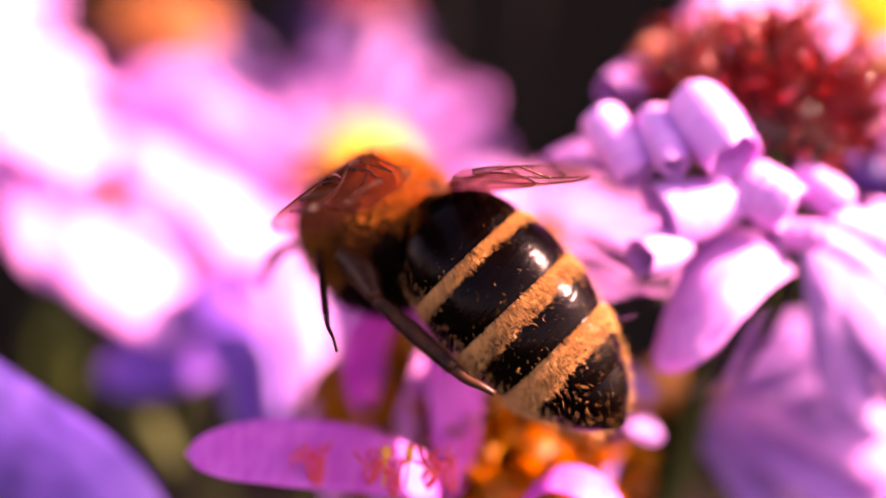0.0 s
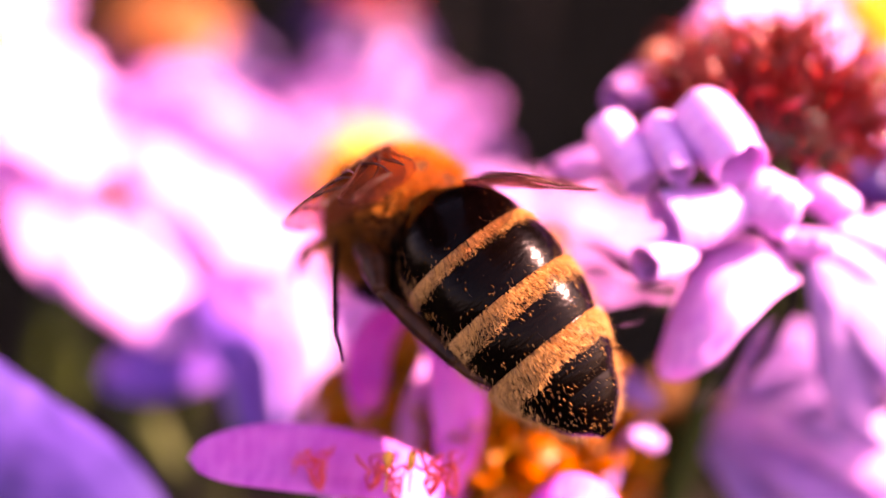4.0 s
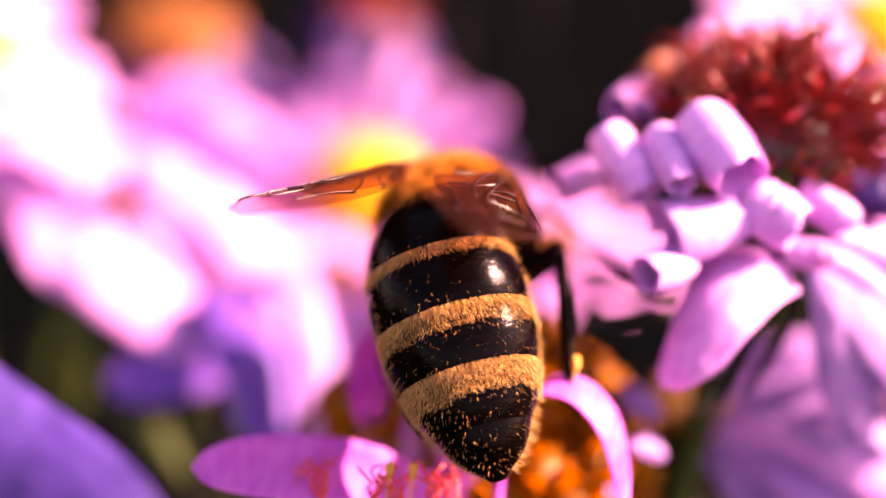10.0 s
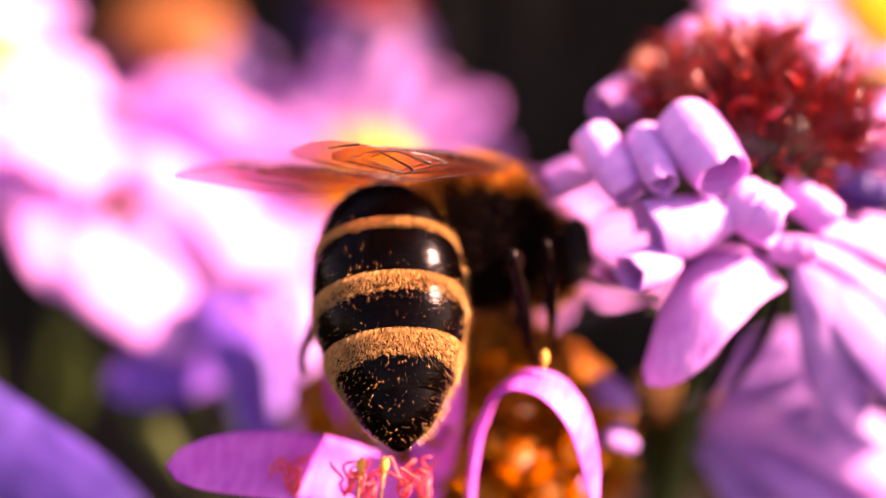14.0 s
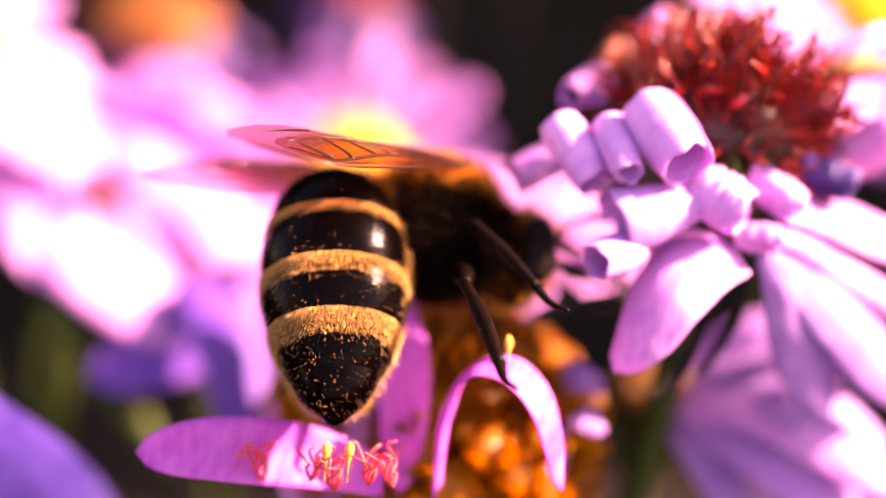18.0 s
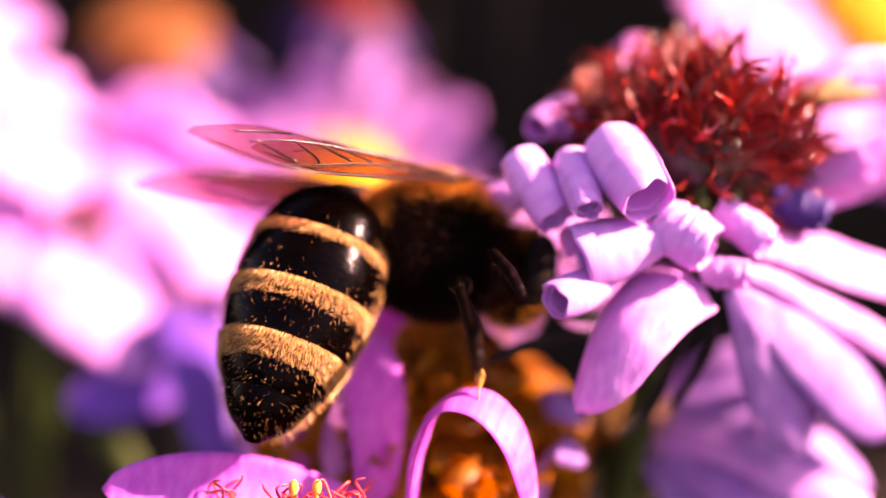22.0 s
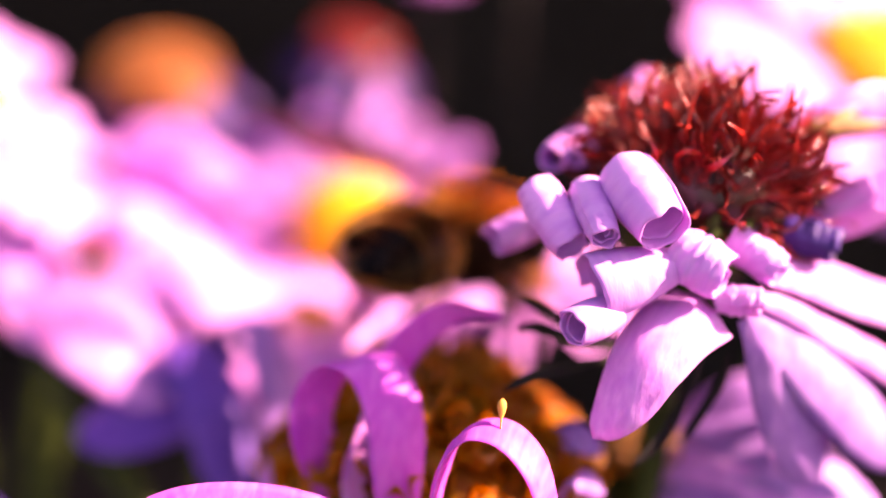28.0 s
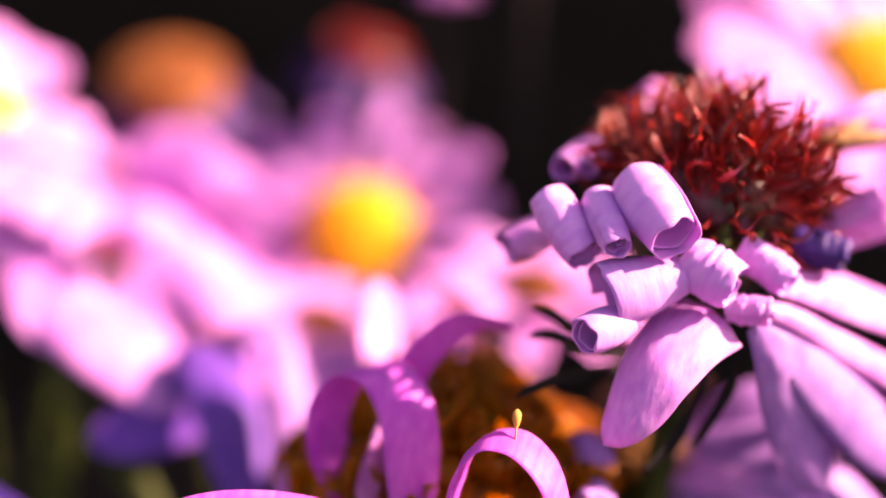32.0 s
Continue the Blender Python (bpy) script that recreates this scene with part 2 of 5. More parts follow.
def leaf_outline(s, base=0.38, peak=0.62):
    """Width of a petal along its length, 0 to 1."""
    w = base + (1 - base) * math.sin(min(s / peak, 1) * math.pi / 2)
    if s > peak:
        w *= math.sqrt(max(0.0, 1 - ((s - peak) / (1 - peak)) ** 2.3))
    return max(w, 0.03)


def ribbon(line, sides, widths, cup=0.15, thick=0.1, across=6, rough=0.03, seed=0):
    """A thin two-sided blade along a line: side vectors give its width's direction."""
    n = len(line) - 1
    verts, faces = [], []
    normals = []
    for k, p in enumerate(line):
        d = (line[min(k + 1, n)] - line[max(k - 1, 0)]).normalized()
        s = sides[k] - d * sides[k].dot(d)
        s.normalize()
        normals.append((s, s.cross(d)))
    for layer in (0, 1):
        for k, p in enumerate(line):
            s, up = normals[k]
            w = widths[k] / 2
            for j in range(across + 1):
                v = 2 * j / across - 1
                groove = 0.03 * math.cos(v * math.pi * 3) * min(1, w)
                lift = cup * w * v * v + groove + rough * noise.noise((k * 0.31 + seed, v * 1.3, seed * 1.7))
                verts.append(p + s * (w * v) + up * (lift - layer * thick * (1 - 0.7 * v * v)))
    row = across + 1
    top = (n + 1) * row
    for k in range(n):
        for j in range(across):
            a = k * row + j
            faces.append((a, a + 1, a + row + 1, a + row))
            b = top + a
            faces.append((b + row, b + row + 1, b + 1, b))
        a, b = k * row, k * row + across
        faces.append((a, a + row, top + a + row, top + a))
        faces.append((b + row, b, top + b, top + b + row))
    for j in range(across):
        a, b = j, n * row + j
        faces.append((a + 1, a, top + a, top + a + 1))
        faces.append((b, b + 1, top + b + 1, top + b))
    return verts, faces


def petal_mesh(name, length, width, lift, bend, mat, seed=0, roll=0.0, n=14, curl_from=0.5):
    """A petal that grows along +y from the origin: it leaves at an angle of lift and bends down by bend, and may curl at its tip by roll (degrees)."""
    line, a, p = [], radians(lift), Vector((0, 0, 0))
    steps = n * 3 if roll else n
    for k in range(steps + 1):
        line.append(p.copy())
        s = k / steps
        a_here = a - radians(bend) * s - radians(roll) * max(0, (s - curl_from) / (1 - curl_from)) ** 1.3
        sway = 0.06 * math.sin(seed * 2.1 + s * 3)
        p += Vector((sway * length / steps, math.cos(a_here), math.sin(a_here))) * (length / steps)
    twist = radians(14 * math.sin(seed * 5.3))
    sides = [Vector((math.cos(twist * k / steps), 0, math.sin(twist * k / steps))) for k in range(steps + 1)]
    widths = [width * leaf_outline(k / steps) for k in range(steps + 1)]
    return mesh(name, *ribbon(line, sides, widths, 0.22, 0.1, 6, 0.05, seed), mat)


def dome_points(n, radius, height, inner=0.0):
    """Even places on a low dome, with the outward way there."""
    out = []
    for k in range(n):
        f = math.sqrt((k + 0.5) / n)
        if f < inner:
            continue
        a = k * 2.399963
        z = height * math.sqrt(max(0, 1 - f * f * 0.92))
        p = Vector((radius * f * math.cos(a), radius * f * math.sin(a), z))
        out.append((p, Vector((p.x / radius ** 2, p.y / radius ** 2, z / height ** 2 + 0.05)).normalized()))
    return out


def lathe(profile, sides=20, squash=1.0):
    """A turned body from (radius, z) pairs."""
    verts, faces = [], []
    for r, z in profile:
        for s in range(sides):
            a = 2 * math.pi * s / sides
            verts.append((r * math.cos(a), r * math.sin(a) * squash, z))
    for k in range(len(profile) - 1):
        for s in range(sides):
            a, b = k * sides + s, k * sides + (s + 1) % sides
            faces.append((a, b, b + sides, a + sides))
    faces.append(tuple(range(sides))[::-1])
    faces.append(tuple((len(profile) - 1) * sides + s for s in range(sides)))
    return verts, faces


def joined(pieces):
    verts, faces = [], []
    for v, f in pieces:
        o = len(verts)
        verts.extend(v)
        faces.extend(tuple(i + o for i in face) for face in f)
    return verts, faces


def floret_shape(height, radius, flare=1.5, lobes=5):
    """A tubular floret: a tube that opens into small pointed lobes."""
    v, f = lathe([(radius * 0.6, 0), (radius * 0.7, height * 0.5), (radius, height * 0.8), (radius * 0.8, height * 0.88)], lobes + 1)
    out = [(v, f)]
    for k in range(lobes):
        a = 2 * math.pi * k / lobes
        c, s = math.cos(a), math.sin(a)
        q = radius * 0.5
        out.append(([(radius * c - q * s, radius * s + q * c, height * 0.78), (radius * c + q * s, radius * s - q * c, height * 0.78),
                     (radius * flare * c, radius * flare * s, height)], [(0, 1, 2)]))
    return joined(out)


def cup_floret(height, radius, seed):
    """A plump floret: a tube that swells into five rounded, upright lobes."""
    rng = random.Random(seed)
    out = [lathe([(radius * 0.35, 0), (radius * 0.5, height * 0.3), (radius * 0.95, height * 0.6), (radius, height * 0.75), (radius * 0.8, height * 0.8)], 12)]
    for k in range(5):
        turn = 2 * math.pi * k / 5 + rng.uniform(-.2, .2)
        c, s = math.cos(turn), math.sin(turn)
        lean = rng.uniform(0.8, 1.05)
        line = [Vector((radius * w * c, radius * w * s, height * h)) for w, h in ((0.85, 0.68), (1.0, 0.8), (lean, 0.9), (lean * 0.9, 0.97))]
        out.append(ribbon(line, [Vector((-s, c, 0))] * 4, [radius * 1.1, radius * 1.15, radius * 0.9, radius * 0.25], 0.35, 0.06, 4, 0.02, seed + k))
    return joined(out)


FLORET_O = [mesh("floret", *cup_floret(h, r, k), ORANGE) for k, (h, r) in enumerate(((2.6, 0.62), (3.2, 0.58), (2.2, 0.66), (2.9, 0.7)))]


def align(p, d):
    """A pose at p (in millimetres) with z along d."""
    m = Vector(d).to_track_quat("Z", "Y").to_matrix().to_4x4()
    m.translation = Vector(p) * MM
    return m


def stem_and_cup(root, cup_radius, foot, leaves=3, seed=0, slim=False):
    """The green cup of bracts below a flower, its stem down to the soil, and leaves on it."""
    rng = random.Random(seed)
    cup = part("involucre", mesh("involucre", *lathe([(0.35, -3.2), (0.8, -2.9), (cup_radius * 0.8, -1.8), (cup_radius, -0.4), (cup_radius * 0.9, 0.0)], 18), LEAF if slim else GREEN), root)
    bract = mesh("bract", *ribbon([Vector((0, 0, -2.4)), Vector((0, 0.5, -1.3)), Vector((0, 0.7, -0.4)), Vector((0, 1.0, 0.3))],
                                  [Vector((1, 0, 0))] * 4, [0.7, 0.9, 0.7, 0.1], 0.2, 0.1, 2), LEAF if slim else GREEN)
    for k in range(12):
        a = k * 30 + rng.uniform(-6, 6)
        b = part("bract", bract, cup)
        b.matrix_basis = pose(0, 0, 0, 0, 0, a) @ mm(0, cup_radius * 0.62, 0)
    inv = root.matrix_basis.inverted()
    ground_at = inv @ Vector((foot[0], foot[1], -0.01)) / MM
    near = inv @ (root.matrix_basis.translation + Vector((0, 0, -0.03)) - root.matrix_basis.to_3x3() @ Vector((0, 0, 0.012))) / MM
    low = inv @ Vector((foot[0] + rng.uniform(-.01, .01), foot[1] + rng.uniform(-.01, .01), 0.2)) / MM
    pts = [(0, 0, -2.9), near, low, ground_at]
    stem = part("stem", mesh("stem", *tube(pts, [0.16, 0.12, 0.12, 0.3] if slim else [0.45, 0.5, 0.7, 1.1], 40, 8), LEAF if slim else GREEN), root)
    line = curve_points(pts, 40)
    down = (inv.to_3x3() @ Vector((0, 0, -1))).normalized()
    for k in range(leaves):
        i = rng.randint(14, 26)
        out = Vector((rng.uniform(-1, 1), rng.uniform(-1, 1), rng.uniform(-1, 1)))
        out = (out - down * out.dot(down)).normalized()
        L = rng.uniform(14, 24)
        pts2 = [line[i] + out * (L * s) - down * (L * 0.35 * s - L * 0.5 * s * s) for s in (0, 0.2, 0.4, 0.6, 0.8, 1.0)]
        side = out.cross(down)
        part("leaf", mesh("leaf", *ribbon(pts2, [side] * 6, [0.8, 3.0, 3.8, 3.2, 1.9, 0.2], 0.15, 0.15, 4, 0.1, k), LEAF), stem)
    return cup


def aster(name_label, at, axis, disc=2.2, petal_len=5.0, petal_w=1.7, count=21, mat=PALE, lift=18, bend=30, roll=0.0, spin=0.0, foot=(0, 0), seed=0,
          florets=70, disc_mat=YELLOW, skip=(), layers=2, slim=False):
    """A daisy-like flower: cup, dome of florets, and rays of petals."""
    rng = random.Random(seed)
    z = axis.normalized()
    m = z.to_track_quat("Z", "Y").to_matrix().to_4x4() @ Matrix.Rotation(radians(spin), 4, "Z")
    m.translation = at
    root = thing("aster_flower", m, name_label, "flower", "asters in the clump")
    stem_and_cup(root, disc * 0.8, foot, 0 if slim else 2, seed, slim)
    shape = lathe([(disc * 0.95, -0.3), (disc, 0.2)] + [(disc * math.cos(a), 0.2 + disc * 0.5 * math.sin(a)) for a in (0.4, 0.8, 1.15, 1.4)], 20)
    core = part("disc", mesh("disc", *shape, disc_mat), root)
    one = mesh("floret", *floret_shape(0.8, disc * 0.085, 1.35), disc_mat)
    for p, d in dome_points(florets, disc * 0.98, disc * 0.55):
        part("floret", one, core, align(p - d * 0.15, d))
    kinds = [petal_mesh("petal", petal_len * rng.uniform(0.9, 1.08), petal_w * rng.uniform(0.88, 1.1), lift + rng.uniform(-6, 6), bend + rng.uniform(-16, 16), mat,
                        seed * 7 + k, roll * rng.uniform(0.6, 1.2)) for k in range(5)]
    for k in range(count):
        a = k * 360 / count + rng.uniform(-4, 4)
        if any(lo <= a % 360 <= hi for lo, hi in skip):
            continue
        q = pose(0, 0, 0, 0, 0, a) @ mm(0, disc * 0.85, 0.05 - 0.18 * (k % layers), (k % layers) * -7 + rng.uniform(-5, 5), rng.uniform(-10, 10), rng.uniform(-5, 5))
        part("petal", rng.choice(kinds), root, q)
    return root


def own_petal(root, pts, side, width, mat=LILAC, cup=0.15, seed=0, name="petal", n=26, base=0.5, peak=0.55, side_end=None, label=""):
    """A petal of its own shape on a flower, along a line of the plan."""
    inv = root.matrix_basis.inverted()
    line = curve_points([inv @ spot(*p) / MM for p in pts], n)
    r3 = inv.to_3x3()
    s0 = r3 @ way(*side)
    s1 = r3 @ way(*(side_end or side))
    sides = [s0.lerp(s1, k / n) for k in range(n + 1)]
    widths = [width * leaf_outline(k / n, base, peak) for k in range(n + 1)]
    return part(name, mesh(name, *ribbon(line, sides, widths, cup, 0.09, 8, 0.05, seed), mat), root, None, label)


def rolled_petal(root, mouth, tail, wide, narrow, turns=2.2, mat=None, seed=0, crumple=0.012, start=0.0):
    """A dried petal rolled up like a scroll, from its open mouth to its tail (places of the plan), with a diameter at each."""
    n, across = 80, 26
    inv = root.matrix_basis.inverted()
    a_end, b_end = spot(*mouth), spot(*tail)
    length = (a_end - b_end).length / MM
    wall = 0.055
    verts, faces = [], []
    for layer in (0, 1):
        for k in range(n + 1):
            s = k / n
            a = start + s * turns * 2 * math.pi
            c, d = math.cos(a), math.sin(a)
            for j in range(across + 1):
                v = j / across
                r0 = (narrow + (wide - narrow) * v) / 2
                r = r0 * (1 - min(0.07 * turns * s + 0.10 * max(0.0, turns * s - 0.9), 0.66)) - layer * wall
                r *= 1.05 - 0.15 * (2 * v - 1) ** 2 + 0.045 * noise.noise((seed + v * 1.7, c * 0.7, d * 0.7))
                fold = noise.noise((seed * 1.3, v * 15 + 1.2 * c + 2.0 * noise.noise((v * 3, c, seed)), d * 0.9))
                r *= 1 + crumple * (1.3 * fold + noise.noise((seed + v * 7, c * 2.1, d * 2.1)))
                ragged = 0.16 * noise.noise((a * 1.3, seed, 7)) + 0.9 * crumple * noise.noise((a * 4.5, seed, 3))
                y = (v - 0.5) * length * (1 - 0.10 * s) + (ragged if j == across else 0.5 * ragged * (2 * v - 1)) - 0.14 * length * s * v
                verts.append((r * c, y, r * d))
    row = across + 1
    top = (n + 1) * row
    for k in range(n):
        for j in range(across):
            a = k * row + j
            faces.append((a, a + 1, a + row + 1, a + row))
            faces.append((top + a + row, top + a + row + 1, top + a + 1, top + a))
        a, b = k * row, k * row + across
        faces.append((a, a + row, top + a + row, top + a))
        faces.append((b + row, b, top + b, top + b + row))
    for j in range(across):
        faces.append((j + 1, j, top + j, top + j + 1))
        a = n * row + j
        faces.append((a, a + 1, top + a + 1, top + a))
    m = inv @ stand((a_end + b_end) / 2, a_end - b_end, way(0, 0.9, -0.4))
    return part("rolled_petal", mesh("rolled_petal", verts, faces, mat or ROLLED), root, m)


def hairs(spots, length, width, seed):
    """Fine hairs: place, way. One thin blade each."""
    rng = random.Random(seed)
    verts, faces = [], []
    for p, d in spots:
        side = d.cross(Vector((rng.uniform(-1, 1), rng.uniform(-1, 1), rng.uniform(-1, 1)))).normalized() * width
        L = length * rng.uniform(0.6, 1.25)
        k = len(verts)
        bow = Vector((rng.uniform(-1, 1), rng.uniform(-1, 1), rng.uniform(-1, 1))) * (L * 0.15)
        verts += [p - side, p + side, p + d * (L * 0.55) + side * 0.7 + bow, p + d * (L * 0.55) - side * 0.7 + bow, p + d * L]
        faces += [(k, k + 1, k + 2, k + 3), (k + 3, k + 2, k + 4)]
    return verts, faces


# ---- ground ----
def soil():
    n = 60
    verts, faces = [], []
    for i in range(n + 1):
        for j in range(n + 1):
            a, b = 2 * i / n - 1, 2 * j / n - 1
            x, y = 400 * a * abs(a) ** 5 + 0.6 * a, 400 * b * abs(b) ** 5 + 0.6 * b
            verts.append((x / MM, y / MM, 12 * noise.noise((x * 9, y * 9, 0)) + 5 * noise.noise((x * 40, y * 40, 3))))
    for i in range(n):
        for j in range(n):
            k = i * (n + 1) + j
            faces.append((k, k + n + 1, k + n + 2, k + 1))
    tagged(new("ground", mesh("ground", verts, faces, SOIL)), "dark bare garden soil in shade", "ground", kind="structure")


soil()

# ---- a hedge added close behind; its near-black colour stands in for deep shade ----
def hedge():
    root = thing("hedge", pose(0, 0, 0), "tall near-black evergreen hedge added behind the flowers for deep shade", "hedge")
    rng = random.Random(31)
    path = [Vector(p) for p in ((-1.6, 0.64), (-0.6, 0.60), (0.1, 0.56), (0.75, 0.54), (1.3, 0.62), (1.9, 0.80), (2.5, 1.05))]
    line = curve_points([(p.x, p.y, 0) for p in path], 40)
    v, f = [], []
    for k, p in enumerate(line):
        d = (line[min(k + 1, 40)] - line[max(k - 1, 0)]).normalized()
        out = Vector((-d.y, d.x, 0))
        top = 1.2 + 0.05 * math.sin(k * 0.7)
        for j, (o, h) in enumerate(((0.12, 0.0), (0.10, 0.4), (0.09, 0.8), (0.07, 0.98), (0.25, 1.0), (0.4, 0.95), (0.42, 0.5), (0.42, 0.0))):
            w = 0.03 * noise.noise((k * 0.6, j * 1.7, 5))
            v.append((p + out * (o + w) + Vector((0, 0, h * top))) / MM)
    for k in range(40):
        for j in range(7):
            a = k * 8 + j
            f.append((a, a + 1, a + 9, a + 8))
    f.append(tuple(range(8)))
    f.append(tuple(40 * 8 + j for j in range(8))[::-1])
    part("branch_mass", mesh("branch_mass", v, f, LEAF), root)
    lv, lf = [], []
    for k in range(24000):
        i = rng.uniform(0, 40)
        n = int(min(i, 39))
        p = line[n].lerp(line[n + 1], i - n)
        d = (line[n + 1] - line[n]).normalized()
        out = Vector((-d.y, d.x, 0))
        top = 1.2 + 0.05 * math.sin(i * 0.7)
        z = rng.random()
        q = p + out * (0.09 + rng.uniform(-0.05, 0.05)) + Vector((0, 0, z * top))
        side = rng.random()
        if side < 0.22:
            q = p + out * rng.uniform(0.06, 0.42) + Vector((0, 0, top * rng.uniform(0.97, 1.02)))
        elif side < 0.45:
            q = p + out * (0.43 + rng.uniform(-0.04, 0.04)) + Vector((0, 0, z * top))
            out = -out
        g = (-out * rng.uniform(0.3, 1) + Vector((rng.uniform(-.8, .8), rng.uniform(-.8, .8), rng.uniform(-.9, .5)))).normalized()
        s = g.cross(Vector((rng.uniform(-.4, .4), rng.uniform(-.4, .4), 1))).normalized()
        L, w = rng.uniform(0.02, 0.035), rng.uniform(0.006, 0.01)
        b = len(lv)
        lv += [q / MM, (q + g * L * 0.45 + s * w) / MM, (q + g * L) / MM, (q + g * L * 0.45 - s * w) / MM]
        lf.append((b, b + 1, b + 2, b + 3))
    tagged(part("foliage", mesh("foliage", lv, lf, LEAF, False), root, None, "small glossy leaves with deep shade in their colour"), kind="stuff")


hedge()


# ---- the withered aster with rolled petals ----
def withered_aster():
    axis = way(0.18, 0.95, -0.12).normalized()
    m = axis.to_track_quat("Z", "Y").to_matrix().to_4x4()
    m.translation = spot(7.4, 2.6, 34.8)
    root = thing("withered_aster", m, "withered aster with rolled-up mauve petals and rust-brown centre", "flower", "asters in the clump")
    stem_and_cup(root, 2.0, (0.012, 0.005), 2, 3)
    # Near-black core: the shade between the tufts is put into its colour
    core = part("disc", mesh("disc", *lathe([(1.8, -0.3), (2.3, 0.4), (2.3, 1.3), (1.8, 2.1), (1.0, 2.5), (0.2, 2.7)], 20), VEIN), root)
    rng = random.Random(4)
    kinds = []
    for k in range(10):
        L, bow = rng.uniform(1.5, 2.4), rng.uniform(0.35, 0.8)
        line = [Vector((bow * math.sin(k * 1.9 + s * 4.4) * s, bow * math.cos(k * 2.3 + s * 3.6) * s, L * s)) for s in (0, 0.14, 0.28, 0.42, 0.56, 0.7, 0.85, 1.0)]
        w = rng.uniform(0.5, 0.95)
        kinds.append(mesh("withered_floret", *ribbon(line, [Vector((math.cos(s * 0.5 + k), math.sin(s * 0.5 + k), 0)) for s in range(8)],
                                                     [w * q for q in (0.18, 0.17, 0.22, 0.28, 0.2, 0.26, 0.14, 0.02)], 0.9, 0.03, 3, 0.1, k), RUST))
    inv = m.inverted()

    def lean(p, d):
        """Neighbours lean the same way, in tufts."""
        return (d + 0.9 * Vector((noise.noise(p * 0.8), noise.noise(p * 0.8 + Vector((9, 0, 0))), 0.4 * noise.noise(p * 0.8 + Vector((0, 9, 0)))))).normalized()

    for p, d in dome_points(232, 2.4, 2.6):
        q = align(p - d * 0.2, lean(p, d))
        part("withered_floret", rng.choice(kinds), core, q @ pose(0, 0, 0, 0, 0, rng.uniform(0, 360)))
    fluff = []
    for p, d in dome_points(2200, 2.45, 2.65):
        fluff.append((p - d * 0.1, (lean(p, d) + 0.28 * Vector((rng.uniform(-1, 1), rng.uniform(-1, 1), rng.uniform(-.5, .5)))).normalized()))
    tagged(part("dry_fluff", mesh("dry_fluff", *hairs(fluff, 1.5, 0.017, 71), FLUFF), core, None, "fine dry red-brown fluff"), kind="stuff")
    for ring, (radius, height) in enumerate(((2.4, 0.9), (2.3, 0.3), (2.0, -0.2))):
        for k in range(22):
            t = 2 * math.pi * (k + 0.5 * ring) / 22
            d = Vector((math.cos(t), math.sin(t), 0.5 - 0.25 * ring + rng.uniform(-.2, .2))).normalized()
            part("withered_floret", rng.choice(kinds), core, align((radius * math.cos(t) * 0.9, radius * math.sin(t) * 0.9, height), d) @ pose(0, 0, 0, 0, 0, rng.uniform(0, 360)))
    spike = mesh("bract", *ribbon([Vector((0, 0, 0)), Vector((0, 0.1, 0.9)), Vector((0, 0.15, 1.8)), Vector((0, 0.0, 2.6))], [Vector((1, 0, 0))] * 4, [0.5, 0.6, 0.45, 0.05], 0.5, 0.08, 2), STRAW)
    for at, d in (((10.4, 5.0, 34.3), (0.95, 0.12, -0.1)), ((10.2, 4.5, 34.6), (0.8, 0.5, 0.1))):
        part("bract", spike, core, inv @ stand(spot(*at), way(0.1, 0.2, -0.9), way(*d)))
    # rolled petals: mouth, tail, diameters there, turns, material, seed, wrinkles, where the roll begins
    rolls = [
        ((5.83, 1.91, 30.00), (4.96, 3.64, 31.30), 1.55, 1.62, 1.7, ROLLED, 0.0, 0.018, 2.4),
        ((4.37, 1.75, 30.20), (4.00, 3.17, 31.50), 0.86, 1.02, 2.6, ROLLED, 3.1, 0.05, 0.5),
        ((3.67, 1.58, 31.00), (2.73, 3.28, 31.80), 1.11, 1.23, 2.2, ROLLED, 6.2, 0.06, 3.1),
        ((1.63, 1.88, 33.30), (3.26, 2.63, 33.90), 1.07, 1.01, 2.2, MAUVE, 9.3, 0.02, 0),
        ((3.25, 4.16, 33.6), (4.53, 4.99, 36.0), 0.9, 1.0, 2.0, ROLLED, 12.4, 0.015, 1),
        ((3.96, 4.13, 33.6), (4.87, 4.84, 35.6), 0.6, 0.7, 2.0, ROLLED, 15.5, 0.015, 2),
        ((3.98, 0.52, 30.90), (6.62, 1.25, 31.30), 2.05, 0.85, 1.4, ROLLED, 18.6, 0.01, -0.3),
        ((3.46, -0.44, 30.20), (4.64, -0.01, 31.00), 1.12, 1.0, 2.6, ROLLED, 21.7, 0.008, 0.3),
        ((7.51, 0.80, 30.90), (6.23, 1.64, 31.30), 1.46, 1.37, 2.0, ROLLED, 24.8, 0.08, 3.3),
        ((9.15, 0.91, 31.80), (7.93, 1.91, 32.30), 1.04, 1.01, 2.0, ROLLED, 27.9, 0.08, 3.1),
        ((8.58, 0.17, 31.60), (7.41, 0.26, 31.90), 0.85, 0.77, 2.0, PALE, 31.0, 0.09, 0),
        ((11.14, 1.67, 33.40), (9.71, 2.08, 33.80), 1.15, 1.13, 1.8, INDIGO, 34.1, 0.08, 0),
        ((6.31, 6.38, 37.40), (6.85, 7.09, 38.50), 1.25, 1.07, 1.8, MAUVE, 37.2, 0.02, 0),
        ((4.78, 5.43, 36.20), (5.40, 5.91, 37.20), 1.13, 1.03, 1.8, FADED, 40.3, 0.02, 0),
        ((12.39, 3.27, 34.00), (11.15, 2.60, 34.60), 1.21, 1.06, 1.8, MAUVE, 43.4, 0.02, 0),
    ]
